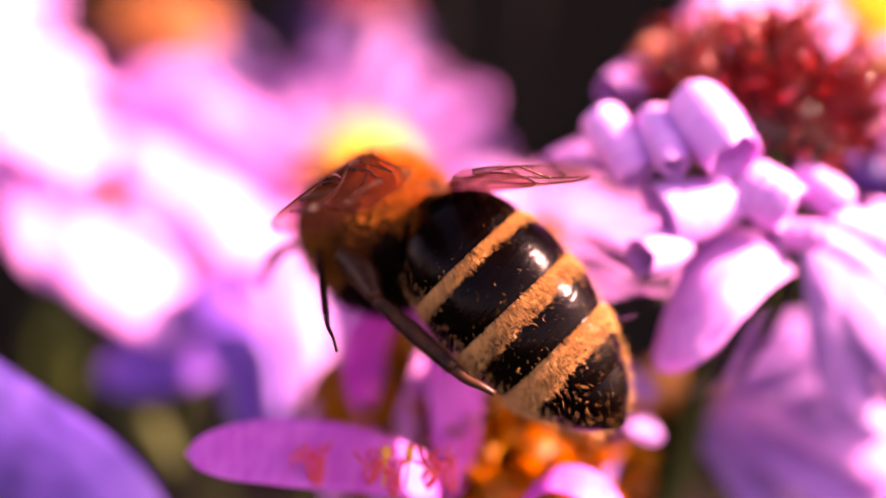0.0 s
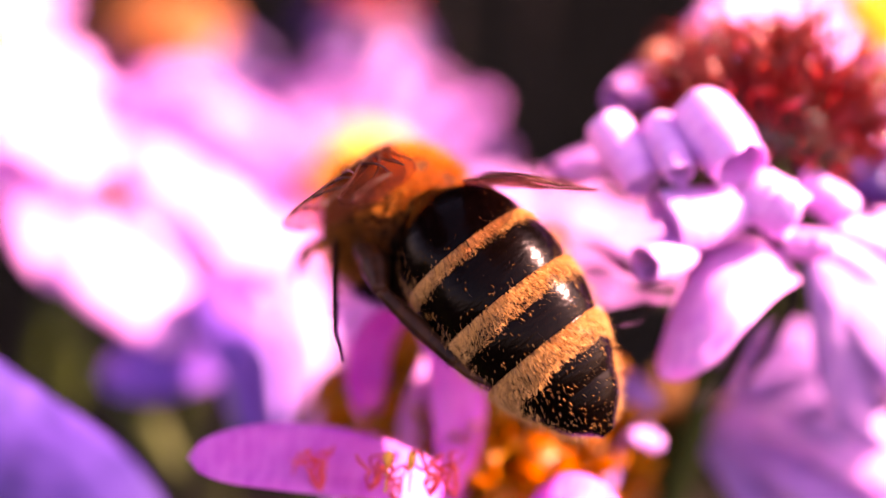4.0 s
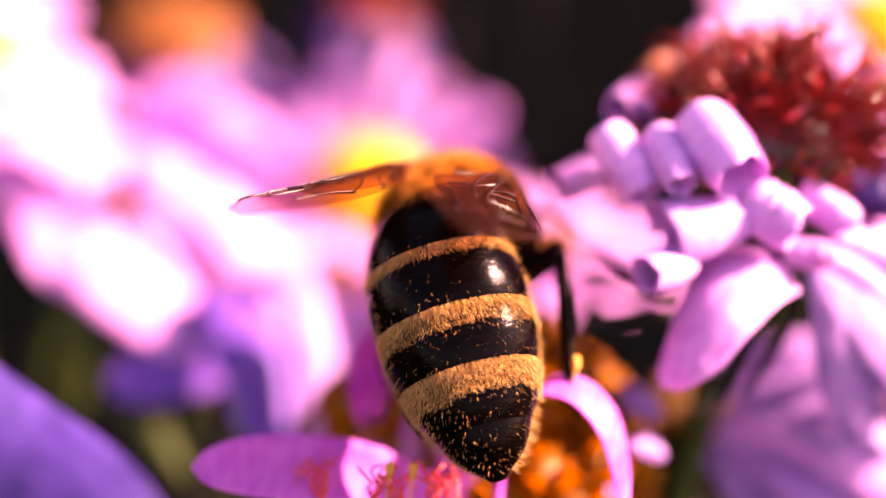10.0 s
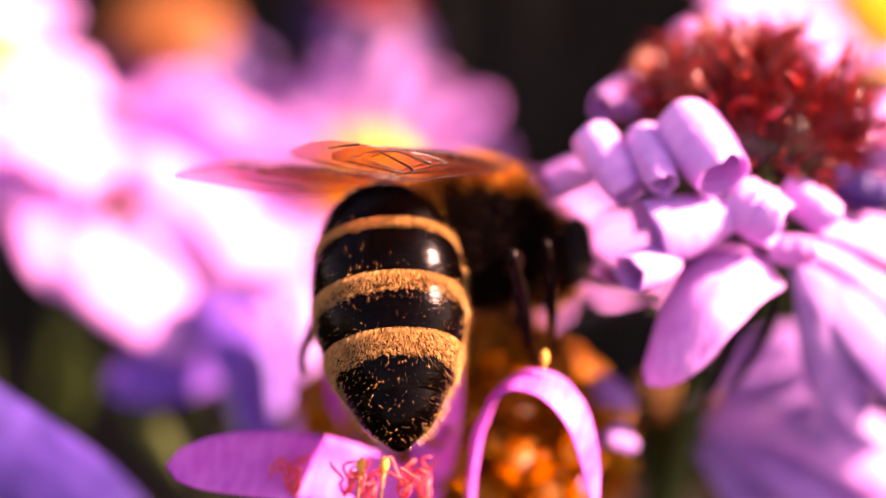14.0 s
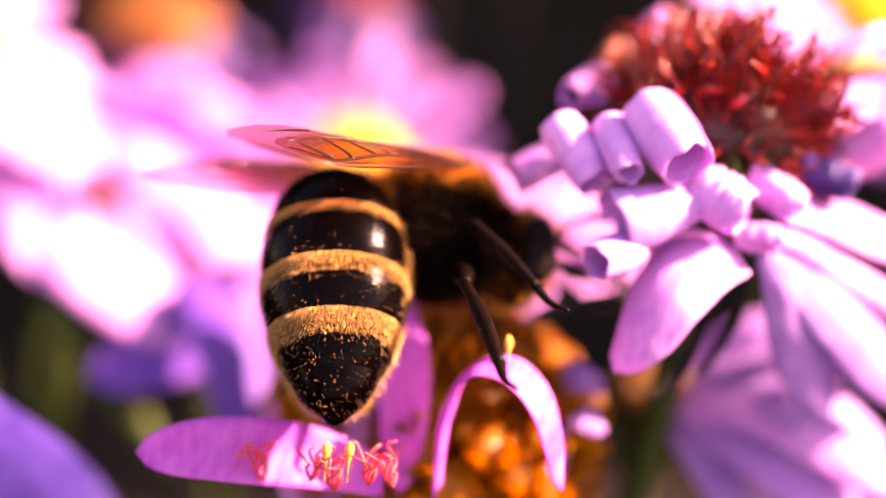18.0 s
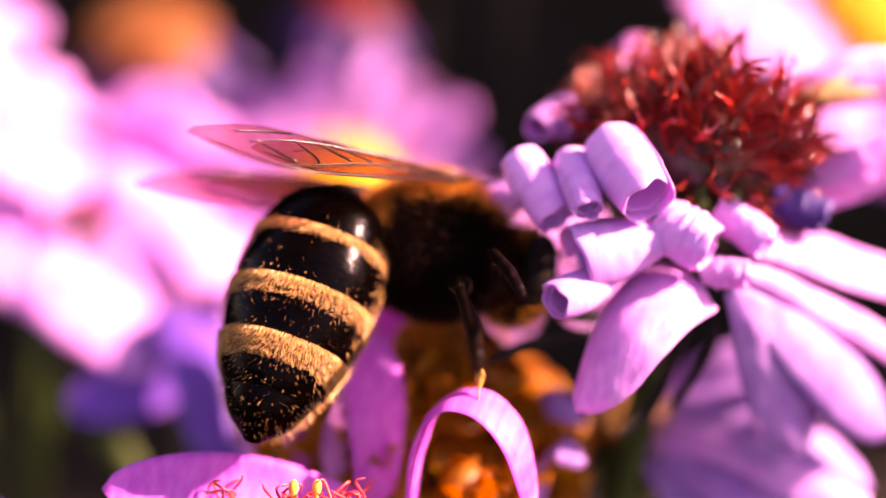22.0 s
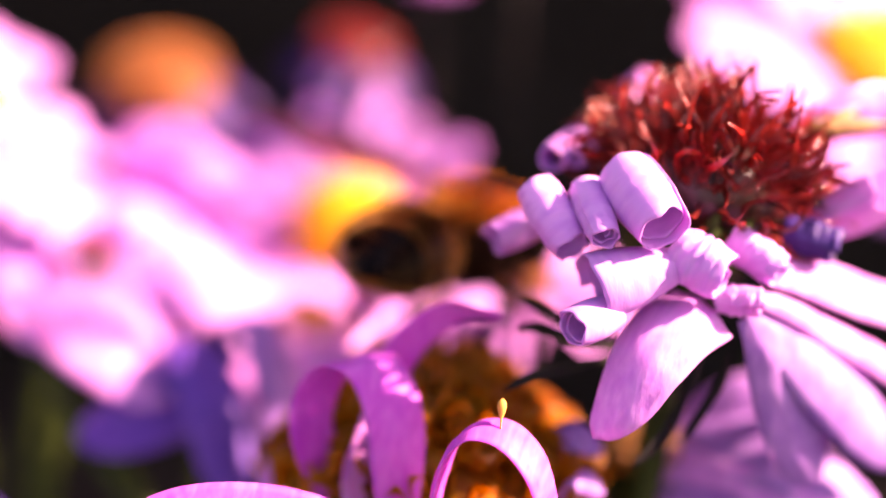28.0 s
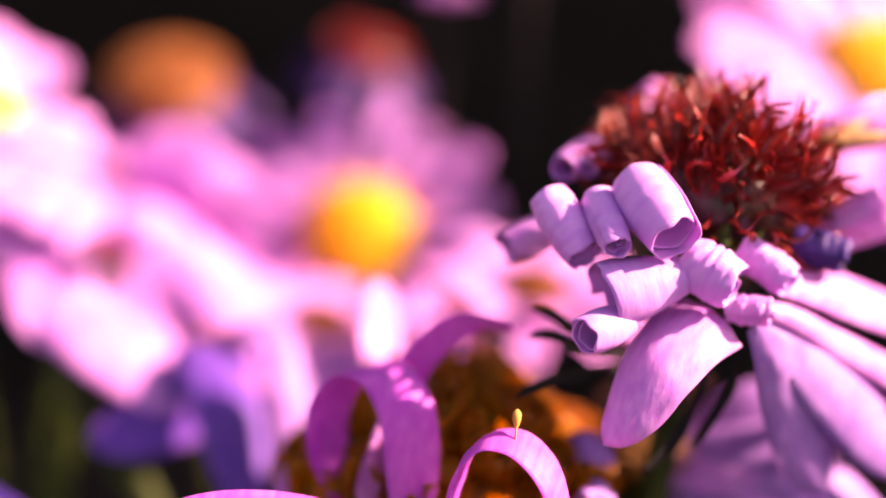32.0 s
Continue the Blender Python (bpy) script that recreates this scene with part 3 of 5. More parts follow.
    for row in rolls:
        rolled_petal(root, *row)
    # dark narrow bracts below the rolls
    for k, pts in enumerate((((5.4, -1.3, 33.6), (4.0, -1.5, 33.2), (2.9, -1.7, 32.8), (1.9, -2.1, 32.6)), ((4.6, -0.6, 34), (3.6, -0.3, 33.6), (2.9, 0.1, 33.4), (2.4, 0.3, 33.2)),
                             ((5.0, -1.0, 34), (3.8, -0.8, 33.8), (3.0, -0.5, 33.6), (2.3, -0.5, 33.4)), ((7.4, -0.9, 33.4), (6.9, -2.2, 33.2), (6.2, -3.4, 33.0), (5.3, -4.2, 32.8)),
                             ((8.2, -0.6, 33.6), (8.0, -1.8, 33.6), (7.4, -2.8, 33.6), (6.8, -3.6, 33.5)))):
        own_petal(root, pts, (0.2, 0.8, 0.4), 0.34, LEAF, 0.4, 60 + k, "bract", 14)
    # petals still open
    own_petal(root, [(7.2, 0.1, 32.0), (6.3, -0.3, 31.2), (5.4, -1.2, 30.7), (4.75, -2.25, 30.7), (4.1, -3.2, 31.0)], (0.62, -0.60, -0.42), 2.1, ROSE, 0.3, 1, base=0.95, peak=0.16)
    own_petal(root, [(8.1, 0.3, 32.0), (9.3, 0.1, 32.6), (10.9, -0.6, 33.8), (12.8, -1.5, 35.2), (15.3, -2.9, 37.0)], (0.35, 0.8, 0.5), 1.0, PALE, 0.35, 2, base=0.35, peak=0.75)
    own_petal(root, [(8.3, -0.1, 32.2), (9.1, -1.0, 32.7), (9.8, -2.2, 33.5), (10.4, -3.6, 34.3), (10.9, -5.0, 35.2)], (0.85, 0.3, 0.4), 2.4, DULL, 0.3, 3, base=0.3, peak=0.6)
    own_petal(root, [(8.9, 1.0, 32.6), (10.4, 0.9, 33.6), (12.6, 0.3, 35.0), (15.7, -0.5, 37.0)], (0.2, 0.75, 0.6), 1.6, MAUVE, 0.25, 4, base=0.45)
    own_petal(root, [(8.4, -0.0, 32.3), (9.9, -0.9, 33.2), (11.7, -2.5, 34.4), (13.7, -4.5, 36.0)], (0.6, 0.55, 0.55), 2.5, DULL, 0.3, 9, base=0.3, peak=0.65)
    own_petal(root, [(10.5, 2.0, 34.5), (12.2, 2.8, 34.3), (13.8, 3.4, 34.4), (15.4, 3.6, 35)], (0.1, 0.8, -0.5), 2.0, MAUVE, 0.2, 5, base=0.5)
    own_petal(root, [(10.2, 4.6, 36.0), (12.0, 5.5, 36.0), (13.4, 5.8, 36.4), (14.6, 5.6, 37)], (0.3, 0.8, -0.4), 1.8, MAUVE, 0.2, 6, base=0.5)
    return root


withered_aster()


# ---- the aster at the front, with curled straps round a tall orange centre ----
def front_aster():
    axis = way(0.05, 0.92, -0.25).normalized()
    m = axis.to_track_quat("Z", "Y").to_matrix().to_4x4()
    m.translation = spot(-0.1, -6.2, 38.0)
    root = thing("curled_aster", m, "fading aster with curled lilac petals and tall orange florets", "flower", "asters in the clump")
    stem_and_cup(root, 1.9, (0.0, -0.005), 2, 9)
    core = part("disc", mesh("disc", *lathe([(2.4, -0.4), (2.9, 0.5), (2.7, 1.3), (1.7, 2.1), (0.3, 2.3)], 20), ORANGE), root)
    rng = random.Random(2)
    for p, d in dome_points(60, 2.9, 2.3):
        q = align(p - d * 0.1, (d + Vector((rng.uniform(-.25, .25), rng.uniform(-.25, .25), 0.5))).normalized())
        part("floret", rng.choice(FLORET_O), core, q @ pose(0, 0, 0, 0, 0, rng.uniform(0, 72)))
    for ring, (radius, height) in enumerate(((2.85, 0.5), (2.7, 0.0), (2.4, -0.5))):
        for k in range(15):
            t = 2 * math.pi * (k + 0.5 * ring) / 15
            d = Vector((math.cos(t), math.sin(t), 0.9 - 0.3 * ring)).normalized()
            part("floret", rng.choice(FLORET_O), core, align((radius * math.cos(t), radius * math.sin(t), height), d))
    bead = mesh("pollen_tip", *lathe([(0.03, -0.6), (0.03, -0.12), (0.09, 0.02), (0.125, 0.16), (0.11, 0.29), (0.03, 0.38)], 8), POLLEN)
    inv = m.inverted()
    for at in ((1.75, -2.5, 30.3), (-2.7, -5.0, 29.3), (-2.15, -5.0, 29.35)):
        part("pollen_tip", bead, core, inv @ stand(spot(*at), way(0.3, 0.1, -0.9), way(0.1, 1, 0.1)))
    # petals: a line of places, the way of the width, the width
    def deeper(*pts):
        return [(x * 1.09, u * 1.09, z * 1.09) for x, u, z in pts]

    own_petal(root, deeper((-1.9, -5.6, 32.2), (-3.0, -3.6, 31.6), (-3.05, -2.3, 31.2), (-2.4, -1.35, 30.8), (-1.5, -1.35, 30.4), (-0.95, -2.4, 30.1), (-0.85, -4.0, 30.0), (-0.95, -6.0, 30.1)),
              (0.72, 0.35, 0.6), 1.6, LILAC, 0.1, 1, n=40, base=0.75, peak=0.7, side_end=(0.98, 0.05, 0.15))
    own_petal(root, deeper((-0.2, -5.0, 32.4), (-1.0, -2.7, 31.8), (-1.05, -1.55, 31.5), (-0.4, -0.6, 31.2), (0.6, 0.0, 31.0), (1.75, -0.15, 30.8)), (0.7, -0.45, 0.5), 1.1, LILAC, 0.15, 2, n=30, base=0.8, peak=0.5)
    arch = own_petal(root, [(0.0, -6.2, 31.4), (0.1, -4.6, 31.0), (0.55, -3.35, 30.7), (1.25, -2.85, 30.4), (2.1, -3.15, 30.2), (2.75, -4.2, 30.1), (3.05, -6.0, 30.3)], (0.2, 0.25, 0.9), 1.4, LILAC, 0.1, 3, n=36, base=0.8, side_end=(0.55, 0.3, 0.75))
    own_petal(root, deeper((-0.9, -6.2, 31.6), (-2.0, -4.6, 31.2), (-1.6, -3.0, 31.0), (-1.25, -1.9, 31.2)), (0.9, 0.2, 0.3), 0.75, PALE, 0.1, 4, base=0.7)
    own_petal(root, [(-1.4, -5.9, 31.6), (-3.2, -5.3, 30.9), (-5.2, -5.0, 30.4), (-7.5, -5.0, 30.2)], (0.05, 0.9, 0.45), 1.75, LILAC, 0.2, 5, base=0.6)
    own_petal(root, [(3.1, -8.1, 35.5), (3.3, -6.1, 34.5), (3.9, -4.7, 34.0), (4.7, -5.1, 34.0)], (0.7, 0.4, 0.5), 0.95, DULL, 0.2, 7)
    own_petal(root, [(2.1, -5.5, 36.5), (3.0, -4.2, 36.0), (3.9, -3.6, 35.4), (4.8, -4.1, 35.0)], (0.2, 0.8, 0.4), 1.0, DULL, 0.2, 8)
    own_petal(root, [(-3.3, -8.8, 35.6), (-3.8, -6.6, 35.8), (-4.2, -5.1, 36.2), (-4.3, -4.1, 36.6)], (0.95, 0.1, 0.2), 2.0, ROSE, 0.2, 12)
    own_petal(root, [(-2.3, -8.7, 35.1), (-2.5, -6.5, 35.3), (-2.8, -5.2, 35.6), (-2.9, -4.4, 36.0)], (0.95, 0.1, 0.2), 1.5, PALE, 0.2, 13)
    own_petal(root, [(-2.0, -4.4, 40.4), (-2.3, -2.2, 41.0), (-2.4, -0.5, 41.3), (-2.35, 1.3, 41.6)], (0.74, -0.1, 0.62), 1.7, PALE, 0.2, 14)
    # coral stigmas that stand out below
    strands = []
    for k in range(7):
        c, s = math.cos(radians(k * 51)), math.sin(radians(k * 51))
        hook = 0.5 if k % 2 else -0.4
        strands.append(mesh("stigma", *tube([(0, 0, 0), (0.16 * c, 0.16 * s, 0.3), (0.10 * c - 0.2 * s, 0.10 * s + 0.2 * c, 0.62 + 0.1 * math.sin(k * 2)), (0.42 * c, 0.42 * s, 0.85 + 0.2 * math.sin(k * 3)),
                                             (0.55 * c - hook * s * 0.5, 0.5 * s + hook * c * 0.5, 0.7 + 0.3 * math.cos(k * 5))], [0.035, 0.04, 0.035, 0.04, 0.015], 14, 5), STIGMA))
    for n, (at, d) in enumerate((((-3.1, -5.6, 29.6), (0.0, 1, -0.2)), ((-1.7, -5.7, 29.5), (0.2, 1, -0.2)), ((-2.5, -5.9, 29.7), (-0.2, 1, 0)), ((-4.3, -5.7, 30.0), (-0.1, 1, 0)), ((-1.1, -5.8, 29.8), (0.1, 1, 0)))):
        for k in range(7):
            if (k + n) % 5:
                part("stigma", strands[k], core, inv @ stand(spot(*at), way(0.8, 0.2 * n - 0.4, -0.6), way(*d)) @ pose(0, 0, 0, 0, 0, n * 40))
    return root, arch


FRONT_ASTER, ARCH_PETAL = front_aster()

# ---- the other asters ----
aster("open pale lilac aster with a bright yellow centre", spot(-4.8, 3.8, 64.6), way(-0.15, 0.28, -0.94), 2.85, 5.9, 1.7, 16, ROSE, 14, 22, foot=(-0.004, 0.03), seed=11, layers=1)
aster("pale pink aster with yellow centre in full sun", spot(-23.4, 8.6, 58), way(0.5, 0.4, -0.75), 2.8, 4.2, 2.0, 18, PALE, 14, 25, foot=(-0.03, 0.03), seed=12)
sunlit = aster("sunlit pale aster with drooping petals", spot(-17.0, 6.0, 60), way(0.5, 0.75, -0.15), 1.2, 7.6, 2.5, 24, PALE, 17, 52, foot=(-0.02, 0.02), seed=13, disc_mat=RUST)
own_petal(sunlit, [(-17.0, 6.0, 59.8), (-20.4, 5.1, 55.0), (-18.6, 2.8, 54.0), (-17.4, 0.3, 53.5)], (0.75, 0.17, 0.63), 3.6, PALE, 0.2, 41, base=0.35, peak=0.7)
own_petal(sunlit, [(-17.0, 6.0, 59.8), (-16.9, 4.9, 55.0), (-15.5, 2.6, 54.0), (-14.6, 0.1, 53.5)], (0.75, 0.17, 0.63), 3.6, PALE, 0.2, 42, base=0.35, peak=0.7)
own_petal(sunlit, [(-17.0, 6.0, 59.8), (-13.6, 4.4, 55.0), (-12.6, 2.1, 54.0), (-11.9, -0.3, 53.5)], (0.75, 0.17, 0.63), 3.6, PALE, 0.2, 43, base=0.35, peak=0.7)
own_petal(sunlit, [(-16.0, 6.0, 59.5), (-13.7, 7.5, 59.4), (-11.3, 7.3, 59.3)], (0.3, 0.85, -0.3), 3.0, PALE, 0.2, 45, base=0.6)
own_petal(sunlit, [(-16.0, 6.0, 59.5), (-12.7, 6.8, 58.9), (-9.3, 5.9, 58.3)], (-0.2, 0.86, 0.45), 2.8, PALE, 0.2, 46, base=0.6)
own_petal(sunlit, [(-16.0, 6.0, 59.5), (-14.8, 7.9, 59.9), (-13.7, 8.2, 60.3)], (-0.2, 0.86, 0.45), 2.8, PALE, 0.2, 47, base=0.6)
own_petal(sunlit, [(-16.0, 6.0, 59.5), (-13.7, 6.2, 58.6), (-11.3, 4.8, 57.8)], (0.3, 0.85, -0.3), 3.0, PALE, 0.2, 48, base=0.6)
left = aster("pale lilac aster with drooping petals and a green leaf", spot(-14.3, 2.2, 50), way(0.4, 0.85, -0.1), 0.7, 5.6, 2.2, 0, MAUVE, 18, 30, foot=(-0.012, 0.012), seed=14, disc_mat=RUST)
own_petal(left, [(-14.1, 2.1, 50.2), (-13.4, 1.2, 49.8), (-12.02, -0.21, 48.5), (-10.47, -1.94, 47.5)], (0.6, 0.45, 0.65), 2.7, PALE, 0.2, 28, base=0.6)
own_petal(left, [(-14.0, 2.2, 50.3), (-11.5, 1.7, 50.0), (-9.03, -0.07, 48.5), (-7.65, -2.12, 47.5)], (0.6, 0.45, 0.65), 2.7, PALE, 0.2, 29, base=0.6)
own_petal(left, [(-14.4, 2.1, 49.6), (-15.2, 0.9, 47.4), (-13.5, -0.6, 46.0), (-11.6, -1.9, 45.3), (-9.9, -3.4, 44.8)], (0.54, 0.54, 0.65), 3.2, PALE, 0.2, 21, base=0.6, peak=0.6)
own_petal(left, [(-14.6, 2.2, 49.9), (-16.6, 1.5, 48.6), (-15.9, 0.3, 47.0), (-14.9, -1.4, 46.0)], (0.74, 0.15, 0.62), 2.3, PALE, 0.2, 22, base=0.6)
own_petal(left, [(-14.0, 2.4, 50.4), (-11.6, 3.2, 51.2), (-9.8, 1.8, 50.0), (-8.6, 0.2, 48.5), (-8.0, -1.2, 48.0)], (0.74, 0.25, 0.6), 2.8, ROSE, 0.2, 23, base=0.6)
violet = aster("half-hidden violet aster with drooping petals", spot(-9.0, -1.5, 46.8), way(0.2, 0.95, -0.1), 0.6, 4.0, 1.6, 0, VIOLET, 10, 50, foot=(-0.009, 0.012), seed=26, disc_mat=GOLD, slim=True)
own_petal(violet, [(-8.9, -1.5, 46.7), (-8.2, -2.6, 46.0), (-9.4, -3.4, 45.0), (-11.1, -4.2, 44.5), (-13.1, -4.6, 44.3)], (0.25, 0.9, 0.35), 2.6, VIOLET, 0.2, 25, base=0.7)
own_petal(violet, [(-9.1, -1.5, 46.6), (-9.2, -1.2, 45.2), (-7.9, -3.0, 43.0), (-7.3, -4.9, 42.5), (-6.8, -7.2, 42.2)], (0.95, 0.1, 0.3), 2.3, VIOLET, 0.2, 26, base=0.7)
own_petal(violet, [(-8.8, -1.4, 46.7), (-6.9, -0.3, 45.2), (-6.0, -2.1, 44.5), (-5.6, -4.3, 44.0), (-5.5, -7.0, 43.5)], (0.9, 0.1, 0.4), 1.7, DULL, 0.2, 27, base=0.7)
own_petal(left, [(-14.4, 1.6, 50.2), (-16.2, -0.2, 49.8), (-14.7, -3.0, 48.5), (-12.9, -5.5, 47.5), (-10.6, -8.7, 47.0)], (0.9, 0.4, 0.2), 1.5, GREEN, 0.3, 57, "leaf", base=0.6)
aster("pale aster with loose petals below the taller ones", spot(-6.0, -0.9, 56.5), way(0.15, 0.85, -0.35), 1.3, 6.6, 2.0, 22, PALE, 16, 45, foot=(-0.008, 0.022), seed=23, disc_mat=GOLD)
aster("pale pink aster with loose petals below the open one", spot(3.6, 0.6, 51.5), way(0.1, 0.85, -0.4), 1.3, 4.6, 1.7, 20, PALE, 22, 25, foot=(0.006, 0.018), seed=24, disc_mat=GOLD)
aster("faded aster with an orange-brown centre", spot(-16.4, 12.8, 70.5), way(0, 0.75, -0.6), 3.3, 4.0, 1.5, 16, DUSK, -25, 60, foot=(-0.02, 0.045), seed=15, disc_mat=GOLD)
aster("faded violet aster with a red-brown centre", spot(-5.2, 15.2, 74), way(0.3, 0.8, -0.4), 2.3, 3.6, 1.4, 12, DUSK, -25, 50, foot=(-0.006, 0.05), seed=16, disc_mat=RUST)
aster("pale pink aster with an orange-yellow centre", spot(22.6, 12.1, 62.7), way(0.2, 0.6, -0.75), 3.4, 7.9, 2.6, 22, PALE, 14, 20, foot=(0.022, 0.03), seed=17)
low = aster("mauve aster with long soft petals", spot(6.9, -4.9, 39.5), way(0.15, 0.85, -0.4), 1.3, 4.0, 1.6, 0, DULL, 10, 50, foot=(0.009, 0.004), seed=18, disc_mat=STRAW)
own_petal(low, [(6.8, -4.7, 39.0), (8.7, -4.0, 38.0), (10.7, -4.5, 37.0), (13.2, -6.2, 36.4)], (0.15, 0.75, 0.6), 2.6, DULL, 0.25, 31, base=0.55)
own_petal(low, [(7.0, -5.0, 38.8), (8.9, -5.5, 37.6), (10.7, -6.7, 36.6), (12.1, -8.3, 36.0)], (0.35, 0.75, 0.6), 2.7, DULL, 0.25, 32, base=0.55)
own_petal(low, [(7.1, -5.3, 38.6), (8.2, -6.4, 37.8), (9.0, -7.7, 37.2), (9.6, -9.3, 36.8)], (0.7, 0.5, 0.5), 2.2, DULL, 0.25, 33, base=0.55)
own_petal(low, [(7.0, -4.6, 39.4), (9.1, -3.1, 38.8), (11.1, -2.9, 38.4), (14.1, -3.8, 38.2)], (0.1, 0.75, 0.6), 2.4, DULL, 0.25, 34, base=0.55)
own_petal(low, [(6.8, -4.8, 38.6), (9.2, -4.6, 37.4), (11.3, -5.6, 36.4), (13.2, -7.4, 35.8)], (0.25, 0.8, 0.5), 2.3, MAUVE, 0.25, 35, base=0.55)
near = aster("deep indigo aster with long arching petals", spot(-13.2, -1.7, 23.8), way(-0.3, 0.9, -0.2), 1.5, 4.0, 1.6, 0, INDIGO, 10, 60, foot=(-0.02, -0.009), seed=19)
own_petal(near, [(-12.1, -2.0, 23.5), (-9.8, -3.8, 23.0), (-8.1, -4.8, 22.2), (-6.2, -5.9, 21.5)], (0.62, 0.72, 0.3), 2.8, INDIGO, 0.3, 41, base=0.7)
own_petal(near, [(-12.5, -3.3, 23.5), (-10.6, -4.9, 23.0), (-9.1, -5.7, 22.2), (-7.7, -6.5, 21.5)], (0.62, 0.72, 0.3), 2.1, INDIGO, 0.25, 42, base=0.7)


for high_at, high_seed in ((spot(0.0, 18.2, 62), 51), (spot(4.6, 19.7, 62), 52)):
    aster("small pale pink aster with hanging petals", high_at, way(0.1, 0.9, -0.3), 0.7, 2.2, 1.2, 9, PALE, -55, 25, foot=(high_at.x, high_at.y + 0.02), seed=high_seed, florets=10, slim=True)


# ---- the honey bee: y to its head, z to its back, origin at its waist ----
ABDOMEN = 7.4
BEE_SIZE = 0.95


def girth(s):
    """Half width of the abdomen along its length, 0 at the waist, 1 at the tip."""
    knots = [(0, 0.35), (0.05, 1.05), (0.12, 1.55), (0.24, 1.93), (0.4, 2.07), (0.55, 2.02), (0.7, 1.76), (0.83, 1.34), (0.92, 0.88), (0.97, 0.52), (1.0, 0.06)]
    for (a, ra), (b, rb) in zip(knots, knots[1:]):
        if s <= b:
            t = (s - a) / (b - a)
            return ra + (rb - ra) * t
    return 0.05


def body_point(s, a, out=0.0):
    """A point on the abdomen: a = 0 on its back, turning to its right."""
    r = sum(girth(min(1, max(0, s + d))) for d in (-0.03, 0, 0.03)) / 3 * 0.965 + out
    z = r * 0.88 * math.cos(a)
    if z < 0:
        z *= 0.8
    return Vector((r * math.sin(a), -s * ABDOMEN, z - 0.35 * math.sin(s * math.pi * 0.5) ** 2))


def chord(s):
    """Width of a wing along its length: narrow at the root, widest past the middle, with a narrow rounded tip."""
    knots = [(0, 0.10), (0.12, 0.24), (0.35, 0.60), (0.55, 0.86), (0.7, 0.98), (0.8, 0.92), (0.89, 0.66), (0.96, 0.34), (1.0, 0.03)]
    for (a, p), (b, q) in zip(knots, knots[1:]):
        if s <= b:
            return p + (q - p) * (s - a) / (b - a)
    return 0.03


def honey_bee():
    rng = random.Random(8)
    root = thing("honey_bee", Matrix.Identity(4), "honey bee with black abdomen, tan hair bands and orange-brown fur", "bee")
    # abdomen: overlapping plates with bands of hair
    sides = 40
    cuts = [0.0, 0.245, 0.455, 0.65, 0.835, 1.0]
    core_v, core_f = [], []
    rows = 24
    for k in range(rows + 1):
        s = k / rows
        for j in range(sides):
            core_v.append(body_point(s, 2 * math.pi * j / sides, -0.10))
    for k in range(rows):
        for j in range(sides):
            a, b = k * sides + j, k * sides + (j + 1) % sides
            core_f.append((a, b, b + sides, a + sides))
    abdomen = part("abdomen", mesh("abdomen", core_v, core_f, CHITIN), root, None, "glossy black abdomen with tan hair bands")
    for i, (lo, hi) in enumerate(zip(cuts, cuts[1:])):
        v, f, n = [], [], 9
        for k in range(n + 1):
            s = lo + (hi - lo) * k / n + 0.012 * (k == n)
            flare = -0.07 + 0.05 * (k / n) + 0.07 * math.sin(math.pi * min(1, k / n * 1.05)) - (0.06 if k == n and hi < 1 else 0)
            for j in range(sides):
                v.append(body_point(min(s, 1), 2 * math.pi * j / sides, flare))
        for k in range(n):
            for j in range(sides):
                a, b = k * sides + j, k * sides + (j + 1) % sides
                f.append((a, b, b + sides, a + sides))
        belly_f = [q for q in f if 1.9 < 2 * math.pi * (q[0] % sides) / sides < 4.3]
        f = [q for q in f if not 2.0 < 2 * math.pi * (q[0] % sides) / sides < 4.2]
        part("sternite", mesh("sternite", v, belly_f, BELLY), abdomen)
        part("tergite", mesh("tergite", v, f, CHITIN), abdomen)
        spots = []
        if 0 < i < 4:
            band = (0.027, 0.05, 0.062)[i - 1]
            for k in range((5600, 9800, 9800)[i - 1]):
                a = rng.uniform(-2.1, 2.1)
                edge = band * (1 + 0.25 * noise.noise((a * 2.3, i, 0)) + 0.3 * abs(math.sin(a)) ** 3)
                s = lo + 0.004 + rng.random() ** 1.15 * edge * (1.25 if rng.random() < 0.94 else 1.8)
                p = body_point(s, a, -0.05)
                nrm = (body_point(s, a, 0.5) - p).normalized()
                spots.append((p, (Vector((rng.uniform(-.25, .25), -1, rng.uniform(-.2, .2))) + nrm * rng.uniform(0.15, 0.75)).normalized()))
            tagged(part("hair_band", mesh("hair_band", *hairs(spots, 0.19, 0.0062, i), TAN), abdomen, None, "band of short tan hair"), kind="stuff")
        spots = []
        for k in range(420 if i < 4 else 300):
            a, s = rng.uniform(-2.6, 2.6), rng.uniform(lo + 0.01, min(hi, 0.985))
            p = body_point(s, a, -0.04)
            nrm = (body_point(s, a, 0.5) - p).normalized()
            spots.append((p, (Vector((0, -1, 0)) + nrm * rng.uniform(0.5, 1.2)).normalized()))
        tagged(part("fine_hair", mesh("fine_hair", *hairs(spots, 0.12, 0.005, 20 + i), TAN), abdomen), kind="stuff")
    spots = []
    for k in range(1700):
        a, s = rng.choice((-1, 1)) * rng.uniform(1.15, 2.1), rng.uniform(0.1, 0.97)
        p = body_point(s, a, -0.04)
        nrm = (body_point(s, a, 0.5) - p).normalized()
        spots.append((p, (Vector((0, -0.8, 0)) + nrm * rng.uniform(0.5, 1.1)).normalized()))
    tagged(part("side_fringe", mesh("side_fringe", *hairs(spots, 0.27, 0.005, 40), TAN), abdomen), kind="stuff")
